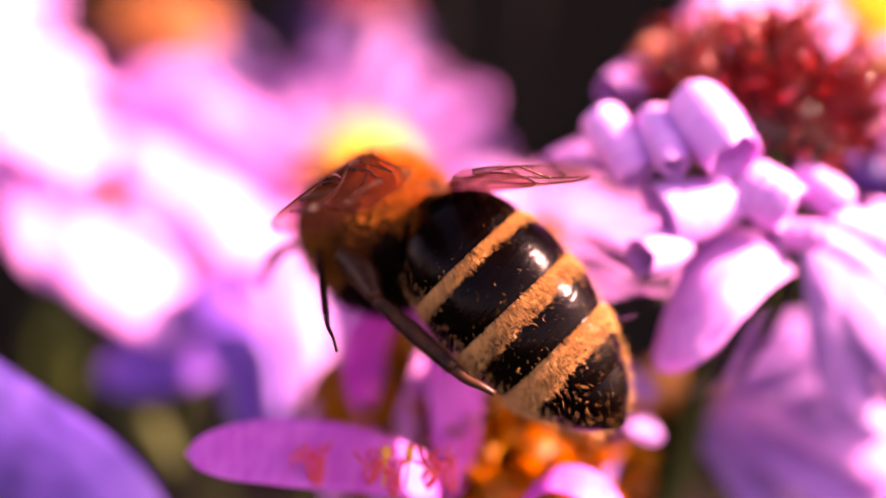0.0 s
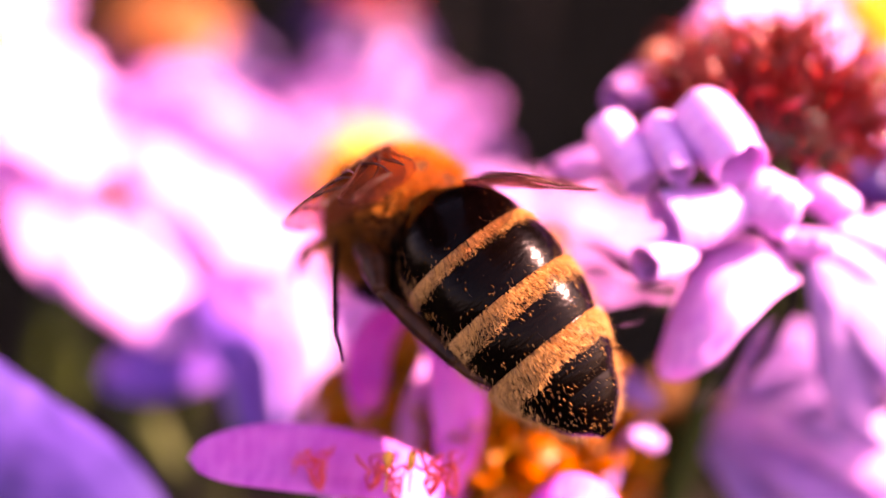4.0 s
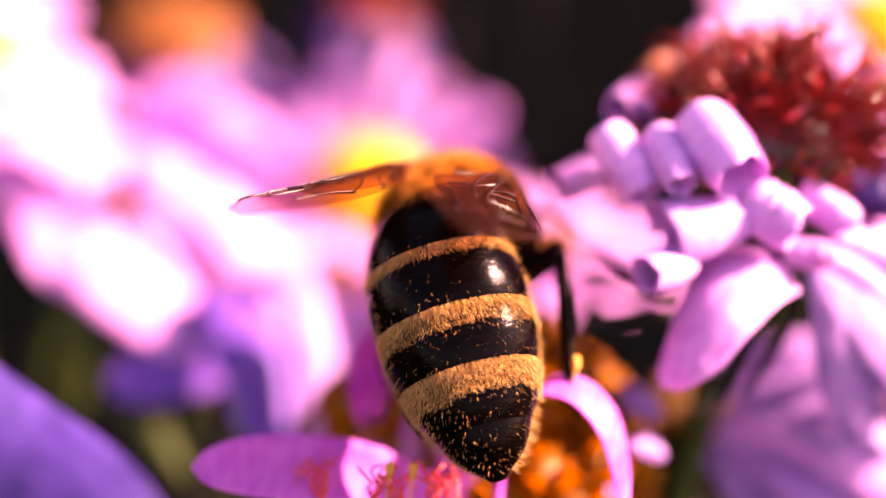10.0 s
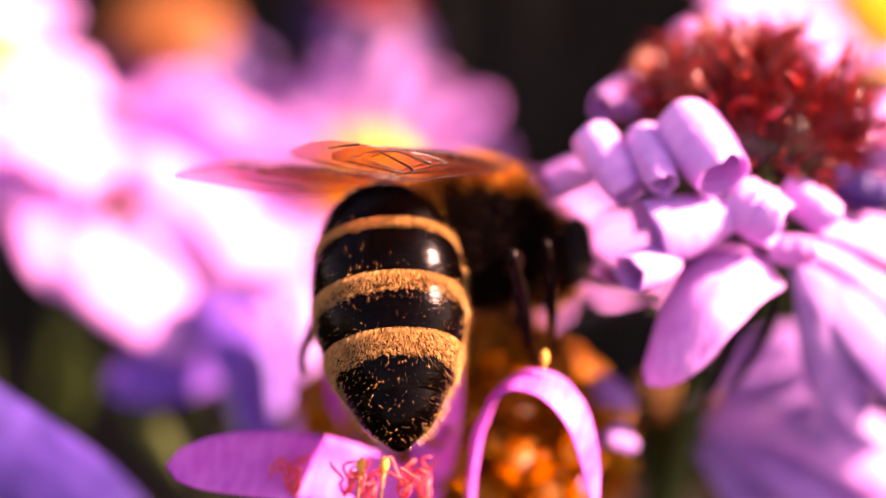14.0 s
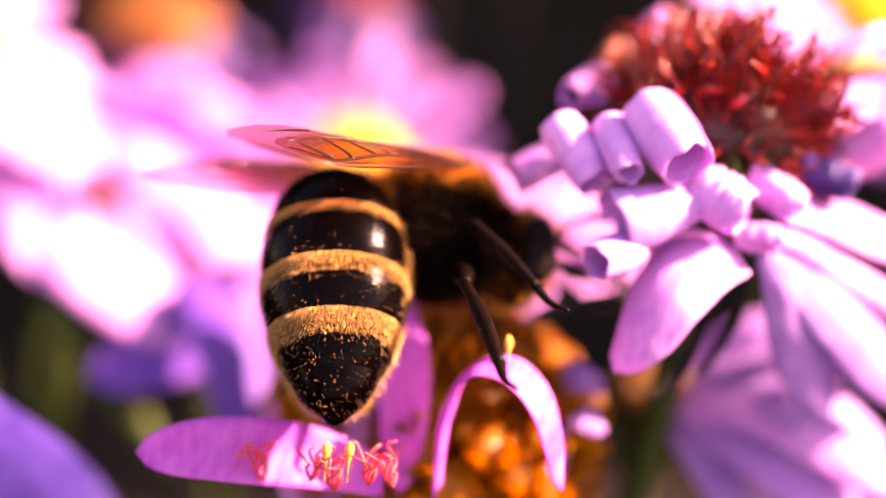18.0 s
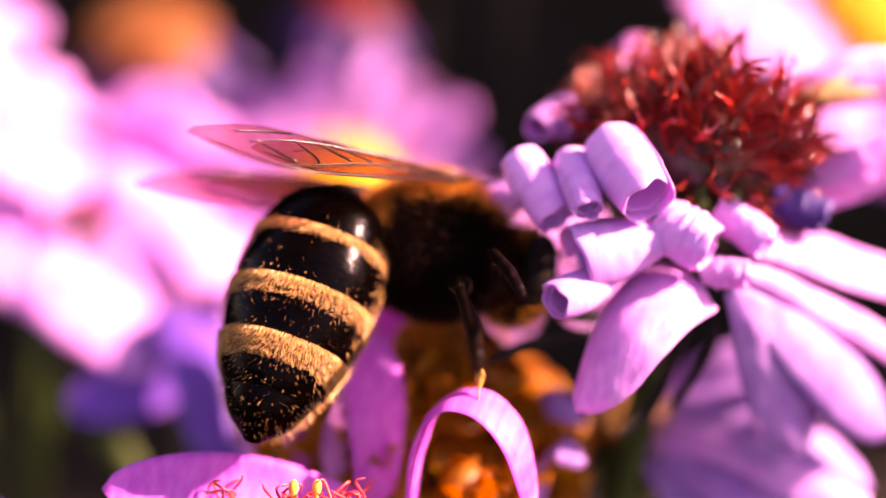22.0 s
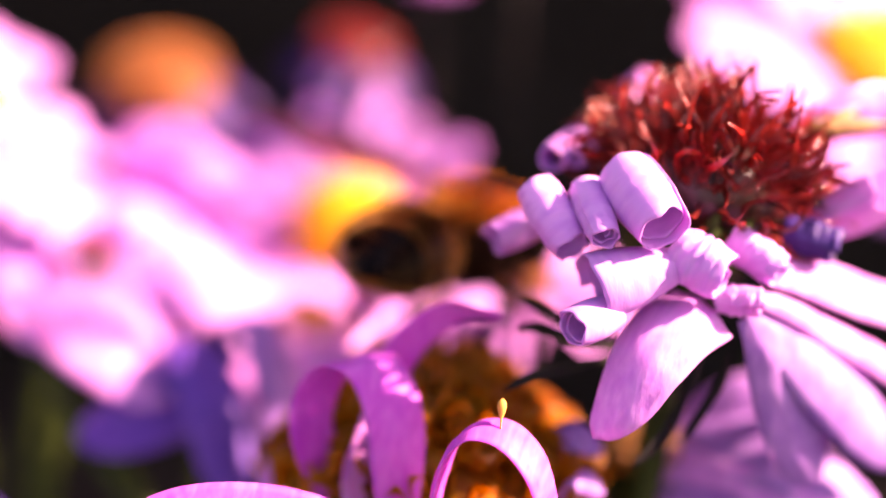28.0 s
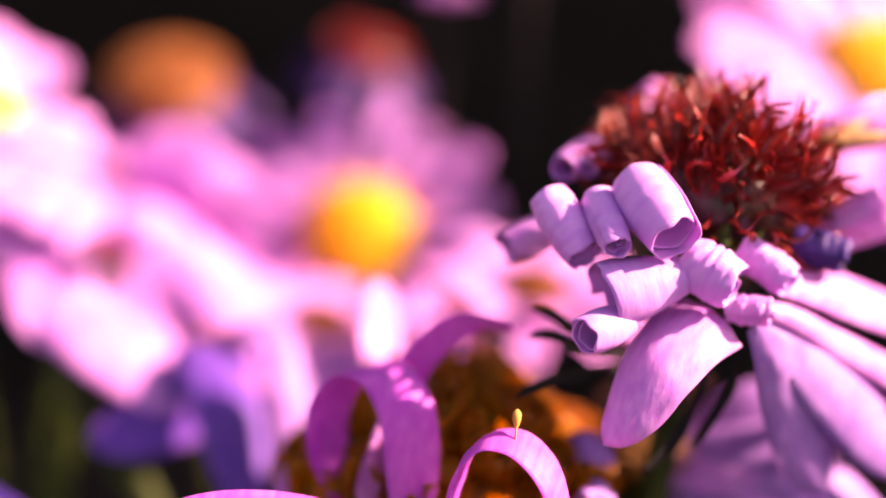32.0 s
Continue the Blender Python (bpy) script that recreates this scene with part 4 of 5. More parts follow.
    # thorax with fur
    v, f = [], []
    for k in range(17):
        t = math.pi * k / 16
        for j in range(28):
            a = 2 * math.pi * j / 28
            v.append((1.8 * math.sin(t) * math.sin(a), 2.0 - 2.1 * math.cos(t), 0.1 + 1.85 * math.sin(t) * math.cos(a)))
    for k in range(16):
        for j in range(28):
            a, b = k * 28 + j, k * 28 + (j + 1) % 28
            f.append((a, b, b + 28, a + 28))
    thorax = part("thorax", mesh("thorax", v, f, SOIL), root)
    # The right side's shade is put into a near-black fur colour; left stays brown
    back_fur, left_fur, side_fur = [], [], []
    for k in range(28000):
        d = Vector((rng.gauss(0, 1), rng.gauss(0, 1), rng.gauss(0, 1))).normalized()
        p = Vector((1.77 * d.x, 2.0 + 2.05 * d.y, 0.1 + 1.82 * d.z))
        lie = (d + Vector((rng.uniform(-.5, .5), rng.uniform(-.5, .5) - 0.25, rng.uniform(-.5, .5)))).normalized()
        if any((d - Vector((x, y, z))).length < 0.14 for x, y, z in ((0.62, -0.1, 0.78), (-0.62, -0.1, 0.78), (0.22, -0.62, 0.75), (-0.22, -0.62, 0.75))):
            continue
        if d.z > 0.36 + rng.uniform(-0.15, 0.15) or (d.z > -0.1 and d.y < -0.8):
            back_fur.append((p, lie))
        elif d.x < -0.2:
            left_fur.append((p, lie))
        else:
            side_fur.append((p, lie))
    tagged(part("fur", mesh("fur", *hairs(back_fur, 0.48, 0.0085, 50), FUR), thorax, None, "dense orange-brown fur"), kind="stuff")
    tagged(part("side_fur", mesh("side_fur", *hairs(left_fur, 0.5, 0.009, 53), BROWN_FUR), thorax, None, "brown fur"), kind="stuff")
    tagged(part("side_fur", mesh("side_fur", *hairs(side_fur, 0.6, 0.011, 52), SHADED_FUR), thorax, None, "fur with shade put into its colour"), kind="stuff")
    # head with eyes and feelers
    v, f = [], []
    for k in range(13):
        t = math.pi * k / 12
        for j in range(20):
            a = 2 * math.pi * j / 20
            v.append((1.55 * math.sin(t) * math.sin(a), 4.75 - 0.85 * math.cos(t), -0.25 + 1.45 * math.sin(t) * math.cos(a)))
    for k in range(12):
        for j in range(20):
            a, b = k * 20 + j, k * 20 + (j + 1) % 20
            f.append((a, b, b + 20, a + 20))
    head = part("head", mesh("head", v, f, CHITIN), root)
    for sgn in (-1, 1):
        e = []
        for x, y, z in lathe([(0.05, -1.05), (0.45, -0.8), (0.62, -0.2), (0.6, 0.35), (0.4, 0.85), (0.05, 1.05)], 14)[0]:
            e.append((x * 0.75 + sgn * 1.3, y * 0.9 + 4.75, z - 0.1))
        part("eye", mesh("eye", e, lathe([(0.05, -1.05), (0.45, -0.8), (0.62, -0.2), (0.6, 0.35), (0.4, 0.85), (0.05, 1.05)], 14)[1], EYE), head)
        part("feeler", mesh("feeler", *tube([(sgn * 0.35, 5.45, 0.2), (sgn * 0.9, 6.0, 1.1), (sgn * 1.3, 6.8, 1.5), (sgn * 2.0, 8.0, 1.2)], [0.09, 0.08, 0.11, 0.1], 14, 7), LEGS), head)
    spots = []
    for k in range(2400):
        d = Vector((rng.gauss(0, 1), rng.gauss(0, 1), rng.gauss(0.6, 1))).normalized()
        spots.append((Vector((1.3 * d.x, 4.75 + 0.8 * d.y, -0.25 + 1.4 * d.z)), d))
    tagged(part("head_fur", mesh("head_fur", *hairs(spots, 0.45, 0.012, 51), FUR), head), kind="stuff")
    # legs: thigh, shin and foot
    hind, swing, left = [], [], []
    poses = ((-1, (0.9, 0.6, -1.0), (2.3, -0.7, -0.9), (2.25, -3.1, -1.7), (1.9, -4.8, -2.8), 0.36, 1), (1, (0.9, 0.6, -1.0), (1.4, -0.9, -1.6), (1.1, -2.9, -2.3), (0.8, -4.2, -2.7), 0.3, 1),
             (-1, (1.0, 2.1, -1.3), (1.9, 2.7, -1.3), (1.8, 5.1, -2.0), (1.6, 6.1, -2.6), 0.15, 0), (1, (1.5, 2.1, -1.3), (3.4, 1.6, -1.6), (5.0, 1.8, -4.3), (5.4, 2.4, -5.5), 0.32, 0),
             (-1, (0.9, 3.2, -1.2), (1.6, 4.3, -1.3), (1.6, 5.6, -2.1), (1.4, 6.3, -2.6), 0.2, 0), (1, (1.4, 3.2, -1.2), (3.3, 3.9, -1.1), (5.1, 4.6, -2.9), (5.9, 5.4, -3.8), 0.27, 0))
    for order, (sgn, hip, knee, ankle, foot, r, is_hind) in enumerate(poses):
        q = [Vector((p[0] * sgn, p[1], p[2])) for p in (hip, knee, ankle, foot)]
        if order in (0, 2, 3, 5):
            skin = HIND_LEG if is_hind else LEGS
            # drawn along y from the hip and from the knee, as they are keyed at both joints
            a, c = (q[1] - q[0]).length, (q[2] - q[1]).length
            leg = part("leg", mesh("thigh", *tube([(0, 0, 0), (0, a * 0.5, 0.1), (0, a, 0)], [r * 0.8, r * 1.1, r * 0.5], 14, 9), skin), root)
            shin = part("shin", mesh("shin", *tube([(0, 0, 0), (0, c * 0.5, 0.06), (0, c, 0)], [r * 0.45, r * 0.66, r * 0.5], 14, 9), skin), leg)
            toe = part("foot", mesh("foot", *tube([(0, c, 0), (0, c + 0.4, -0.05), (0.1, c + 0.75, -0.05), (0.2, c + 1.1, 0.08)], [r * 0.48, r * 0.36, r * 0.28, r * 0.22], 12, 7), skin), leg)
            spots = []
            for k in range(140):
                d = Vector((rng.uniform(-1, 1), rng.uniform(-1, 1), rng.uniform(-1, 1))).normalized()
                spots.append((Vector((0, c * rng.random(), 0)) + d * r * 0.6, d))
            fuzz = tagged(part("leg_hair", mesh("leg_hair", *hairs(spots, 0.22, 0.006, 60), SHADED_FUR), leg), kind="stuff")
            (swing if sgn > 0 else left).append((leg, (shin, toe, fuzz), q[0] * MM, a * MM))
            continue
        skin = HIND_LEG if is_hind else LEGS
        leg = part("leg", mesh("thigh", *tube([q[0], q[0].lerp(q[1], 0.5) + Vector((0, 0, 0.15)), q[1]], [r * 0.8, r, r * 0.7], 10, 9), skin), root)
        part("shin", mesh("shin", *tube([q[1], q[1].lerp(q[2], 0.5) + Vector((0.12 * sgn, 0, 0)), q[2]], [r * 0.6, r * 1.05, r * 0.95], 10, 9), skin), leg)
        part("foot", mesh("foot", *tube([q[2], q[2].lerp(q[3], 0.4), q[2].lerp(q[3], 0.75), q[3]], [r * 0.75, r * 0.5, r * 0.35, r * 0.25], 12, 7), skin), leg)
        if is_hind:
            hind.append(leg)
        spots = []
        for k in range(160):
            p = q[1].lerp(q[2], rng.random()) if k % 2 else q[0].lerp(q[1], rng.random())
            d = Vector((rng.uniform(-1, 1), rng.uniform(-1, 1), rng.uniform(-1, 1))).normalized()
            spots.append((p + d * r * 0.6, d))
        tagged(part("leg_hair", mesh("leg_hair", *hairs(spots, 0.3, 0.008, 60), FUR), leg), kind="stuff")
    # wings: y from the root outwards, x to the trailing edge
    wings = {}
    for sgn, side in ((-1, "left"), (1, "right")):
        for name, length, width in (("forewing", 8.6, 2.9), ("hindwing", 6.0, 2.0)):
            n, m_ = 24, 8
            v, f = [], []
            for layer in (0, 1):
                for k in range(n + 1):
                    s = k / n
                    lead = width * (0.5 * max(0.0, (s - 0.74) / 0.26) ** 2.2 - 0.10 * math.sin(math.pi * s) - 0.5 * s)
                    w = width * chord(s)
                    for j in range(m_ + 1):
                        t = j / m_
                        x = lead + w * t * 0.95
                        z = 0.22 * math.sin(t * math.pi) * math.sin(s * math.pi) + 0.09 * noise.noise((s * 4, t * 3, sgn)) - layer * 0.02
                        v.append((x * sgn, s * length, z))
            row = m_ + 1
            top = (n + 1) * row
            for k in range(n):
                for j in range(m_):
                    a = k * row + j
                    f.append((a, a + 1, a + row + 1, a + row))
                    f.append((top + a + row, top + a + row + 1, top + a + 1, top + a))
            wing = part(name, mesh(name, v, f, MEMBRANE), root, None, "translucent amber-pink wing with brown veins")
            grid = lambda s, t: Vector(v[int(round(s * n)) * row + int(round(t * m_))]) + Vector((0, 0, 0.02))
            lines = [[(0, 0), (0.25, 0), (0.5, 0), (0.75, 0), (0.95, 0.1)], [(0, .4), (0.2, .25), (0.4, .25), (0.62, .13), (0.8, 0)], [(0, .6), (0.2, .5), (0.42, .5), (0.65, .5), (0.85, .4)],
                     [(0.2, .5), (0.38, .75), (0.5, .95)], [(0.42, .5), (0.5, .75), (0.62, .9)], [(0.4, .25), (0.46, .4), (0.54, .5)], [(0.62, .13), (0.62, .3), (0.66, .5)], [(0.5, .25), (0.54, .38), (0.6, .5)],
                     [(0.3, .62), (0.34, .4), (0.36, .25)], [(0.7, .13), (0.75, .3), (0.8, .4)], [(0.62, .9), (0.7, .8), (0.85, .75)], [(0, .9), (0.2, .9), (0.38, .9), (0.5, .95)]]
            for ln in lines if name == "forewing" else lines[:4]:
                part("vein", mesh("vein", *tube([grid(*q) for q in ln], [0.045, 0.035, 0.028, 0.018], 12, 5), VEIN), wing)
            wings[side, name] = wing
    return root, abdomen, wings, hind, swing, left


BEE, BEE_ABDOMEN, BEE_WINGS, BEE_HIND_LEGS, BEE_RIGHT_LEGS, BEE_LEFT_LEGS = honey_bee()
BEE.scale = [BEE_SIZE] * 3

# seconds, front of the abdomen, back of the thorax, way to the tip, way to the head, ways of the left and right wing, tilt of the right wing
BEE_WAY = [
    (0, (-1.89, 0.78, 29.51), (-2.35, 0.09, 29.54), (0.692, -0.716, -0.094), (-0.26, 0.06, 0.96), (-0.08, -0.28, -0.96), (0.27, 0.02, -0.96), 0.15),
    (1, (-2.02, 0.84, 29.53), (-2.47, 0.17, 29.55), (0.695, -0.714, -0.081), (-0.26, 0.07, 0.96), (-0.08, -0.31, -0.95), (0.3, -0.06, -0.95), 0.15),
    (2, (-1.99, 0.96, 29.58), (-2.42, 0.3, 29.6), (0.663, -0.745, -0.078), (-0.24, 0.07, 0.97), (-0.11, -0.31, -0.95), (0.27, -0.05, -0.96), 0.15),
    (3, (-1.94, 0.98, 29.58), (-2.36, 0.34, 29.6), (0.656, -0.751, -0.081), (-0.22, 0.06, 0.97), (-0.1, -0.32, -0.94), (0.26, -0.03, -0.96), 0.15),
    (5.5, (-1.91, 1.29, 30.31), (-1.5, 0.61, 30.32), (0.52, -0.778, -0.352), (-0.08, 0.02, 1), (-0.23, -0.25, -0.94), (0.04, -0.15, -0.98), 0.6),
    (6, (-1.85, 1.31, 30.43), (-1.43, 0.63, 30.44), (0.481, -0.794, -0.372), (0.08, 0.02, 1), (-0.29, -0.24, -0.93), (-0.07, -0.17, -0.98), 0.6),
    (7, (-1.95, 1.49, 30.62), (-1.73, 0.81, 30.64), (0.435, -0.766, -0.474), (0.12, -0.03, 0.99), (-0.38, -0.16, -0.91), (-0.04, -0.13, -0.99), 0.6),
    (8, (-2.2, 1.67, 30.41), (-1.87, 1.01, 30.43), (0.41, -0.805, -0.428), (0.17, -0.12, 0.98), (-0.42, -0.12, -0.9), (-0.06, -0.13, -0.99), 0.6),
    (9, (-2.12, 1.64, 30.53), (-1.74, 0.96, 30.55), (0.277, -0.847, -0.454), (0.33, -0.17, 0.93), (-0.54, -0.11, -0.83), (-0.18, -0.09, -0.99), 0.6),
    (10, (-2.04, 1.36, 30.16), (-1.78, 0.7, 30.17), (0.276, -0.904, -0.327), (0.33, -0.08, 0.94), (-0.47, -0.2, -0.86), (-0.16, -0.21, -0.98), 0.6),
    (11, (-1.93, 1.4, 30.33), (-1.92, 0.76, 30.34), (0.223, -0.915, -0.338), (0.42, -0.08, 0.9), (-0.52, -0.17, -0.84), (-0.2, -0.2, -0.97), 0.6),
    (12, (-1.89, 1.24, 30.77), (-1.73, 0.6, 30.78), (0.119, -0.868, -0.483), (0.65, 0.02, 0.76), (-0.61, -0.2, -0.76), (-0.29, -0.25, -0.94), 0.6),
    (13, (-2.32, 1.03, 31.3), (-1.6, 0.35, 31.3), (0.167, -0.811, -0.561), (0.76, 0.02, 0.65), (-0.77, -0.11, -0.63), (-0.37, -0.15, -0.92), 0.5),
    (14, (-2.68, 1.81, 31.62), (-1.84, 1, 31.62), (0.087, -0.871, -0.484), (0.81, -0.19, 0.55), (-0.86, 0, -0.52), (-0.61, -0.04, -0.79), 0.34),
    (15.5, (-3.04, 1.89, 32.03), (-2.19, 0.89, 32.03), (0.077, -0.862, -0.5), (0.87, -0.25, 0.42), (-0.97, 0.07, -0.22), (-0.64, 0, -0.77), 0.34),
    (17, (-3.26, 1.92, 32.17), (-2.28, 0.89, 32.17), (0.06, -0.857, -0.511), (0.88, -0.25, 0.4), (-0.97, 0.08, -0.23), (-0.65, 0.02, -0.76), 0.35),
    (18, (-3.16, 1.98, 32.39), (-2.18, 0.93, 32.38), (0.038, -0.865, -0.5), (0.88, -0.25, 0.4), (-0.97, 0.03, -0.25), (-0.68, 0.03, -0.73), 0.35),
    (19, (-3.08, 2.12, 32.36), (-2.09, 1.08, 32.36), (0.014, -0.877, -0.48), (0.86, -0.22, 0.46), (-0.96, -0.03, -0.26), (-0.82, 0, -0.58), 0.35),
    (20, (-2.95, 2.33, 32.12), (-2.07, 1.28, 32.13), (-0.069, -0.875, -0.479), (0.87, -0.23, 0.44), (-0.96, 0.01, -0.28), (-0.84, 0, -0.54), 0.35),
    (21, (-2.23, 2.52, 32.45), (-1.46, 1.45, 32.46), (-0.179, -0.862, -0.474), (0.87, -0.26, 0.42), (-0.96, 0.06, -0.28), (-0.97, 0.02, -0.26), 0.36),
    (22, (-1.82, 2.51, 32.38), (-1.18, 1.44, 32.39), (-0.294, -0.871, -0.394), (0.88, -0.26, 0.4), (-0.96, 0.06, -0.26), (-0.79, 0.11, -0.61), 0.36),
    (22.6, (-2.23, 2.15, 32.13), (-1.79, 1.47, 32.14), (-0.246, -0.868, -0.431), (0.88, -0.06, 0.48), (-0.67, -0.02, -0.74), (-0.63, -0.04, -0.78), 0.44),
    (23, (-2.46, 1.49, 31.72), (-2.18, 1.07, 31.73), (-0.222, -0.863, -0.455), (0.77, 0.26, 0.58), (-0.73, -0.3, -0.61), (-0.61, -0.22, -0.76), 0.50),
    (23.5, (-3.28, 1.43, 31.29), (-3.18, 1.12, 31.29), (-0.105, -0.873, -0.477), (0.61, 0.43, 0.67), (-0.73, -0.62, -0.31), (-0.32, -0.5, -0.8), 0.80),
    (24, (-3.17, 1.6, 31.47), (-3.1, 1.24, 31.48), (-0.062, -0.835, -0.547), (0.15, 0.48, 0.87), (-0.52, -0.68, -0.52), (-0.07, -0.47, -0.88), 0.80),
    (24.5, (-3.27, 1.98, 31.41), (-3.19, 1.17, 31.42), (-0.048, -0.886, -0.462), (0.2, 0.43, 0.88), (-0.38, -0.54, -0.75), (0.21, -0.27, -0.94), 0.60),
    (25, (-3.47, 2.03, 32.12), (-3.39, 1.1, 32.15), (-0.068, -0.847, -0.528), (0.14, 0.38, 0.91), (-0.29, -0.45, -0.85), (0.21, -0.2, -0.96), 0.60),
    (25.5, (-3.7, 2.6, 34.51), (-3.61, 1.67, 34.53), (-0.004, -0.729, -0.684), (0.19, 0.33, 0.92), (-0.34, -0.45, -0.83), (0.23, -0.2, -0.95), 0.60),
    (26.4, (-3.18, 3.23, 40.64), (-3.07, 3.23, 40.64), (-0.023, -0.678, -0.735), (0.29, 0.33, 0.9), (-0.86, 0.04, -0.5), (0.46, -0.09, -0.88), 0.48),
    (27.5, (-0.72, 3.5, 42.22), (-0.59, 3.5, 42.22), (-0.189, -0.437, -0.879), (0.52, 0.18, 0.84), (-0.94, 0.2, -0.29), (0.24, -0.04, -0.97), 0.4),
    (28, (-0.53, 2.46, 42.54), (-0.4, 2.46, 42.54), (-0.197, -0.157, -0.968), (0.8, 0.07, 0.6), (-0.94, 0.34, 0.05), (-0.11, -0.02, -0.99), 0.4),
    (28.3, (0.83, 2.04, 41.25), (0.95, 2.04, 41.25), (-0.189, -0.089, -0.978), (0.79, -0.08, 0.6), (-0.89, 0.45, 0.08), (-0.11, 0.07, -0.99), 0.4),
    (28.6, (2.3, 1.25, 39.95), (2.41, 1.25, 39.95), (-0.212, -0.007, -0.977), (0.72, -0.29, 0.63), (-0.81, 0.58, 0.09), (-0.01, 0.21, -0.98), 0.4),
    (28.9, (3.08, 0.33, 38.26), (3.18, 0.33, 38.26), (-0.199, 0.074, -0.977), (0.6, -0.49, 0.63), (-0.7, 0.7, 0.12), (0.1, 0.33, -0.94), 0.4),
    (29.2, (3.14, -0.19, 38.24), (3.24, -0.19, 38.24), (-0.19, 0.111, -0.976), (0.5, -0.59, 0.63), (-0.65, 0.75, 0.12), (0.21, 0.39, -0.89), 0.4),
    (29.5, (3.3, -1.06, 38.21), (3.4, -1.06, 38.21), (-0.19, 0.139, -0.972), (0.5, -0.59, 0.63), (-0.65, 0.75, 0.12), (0.21, 0.39, -0.9), 0.4),
    (30.1, (3.57, -2.16, 43.79), (3.69, -2.16, 43.79), (-0.196, 0.141, -0.97), (0.5, -0.59, 0.63), (-0.65, 0.75, 0.12), (0.21, 0.39, -0.9), 0.40),
    (30.7, (3.36, -2.61, 43.74), (3.48, -2.61, 43.74), (-0.179, 0.156, -0.971), (0.5, -0.59, 0.63), (-0.65, 0.75, 0.12), (0.21, 0.39, -0.89), 0.40),
    (32, (2.97, -4.53, 43.71), (3.1, -4.53, 43.71), (-0.168, 0.208, -0.964), (0.5, -0.58, 0.64), (-0.66, 0.75, 0.11), (0.22, 0.39, -0.89), 0.40),
]


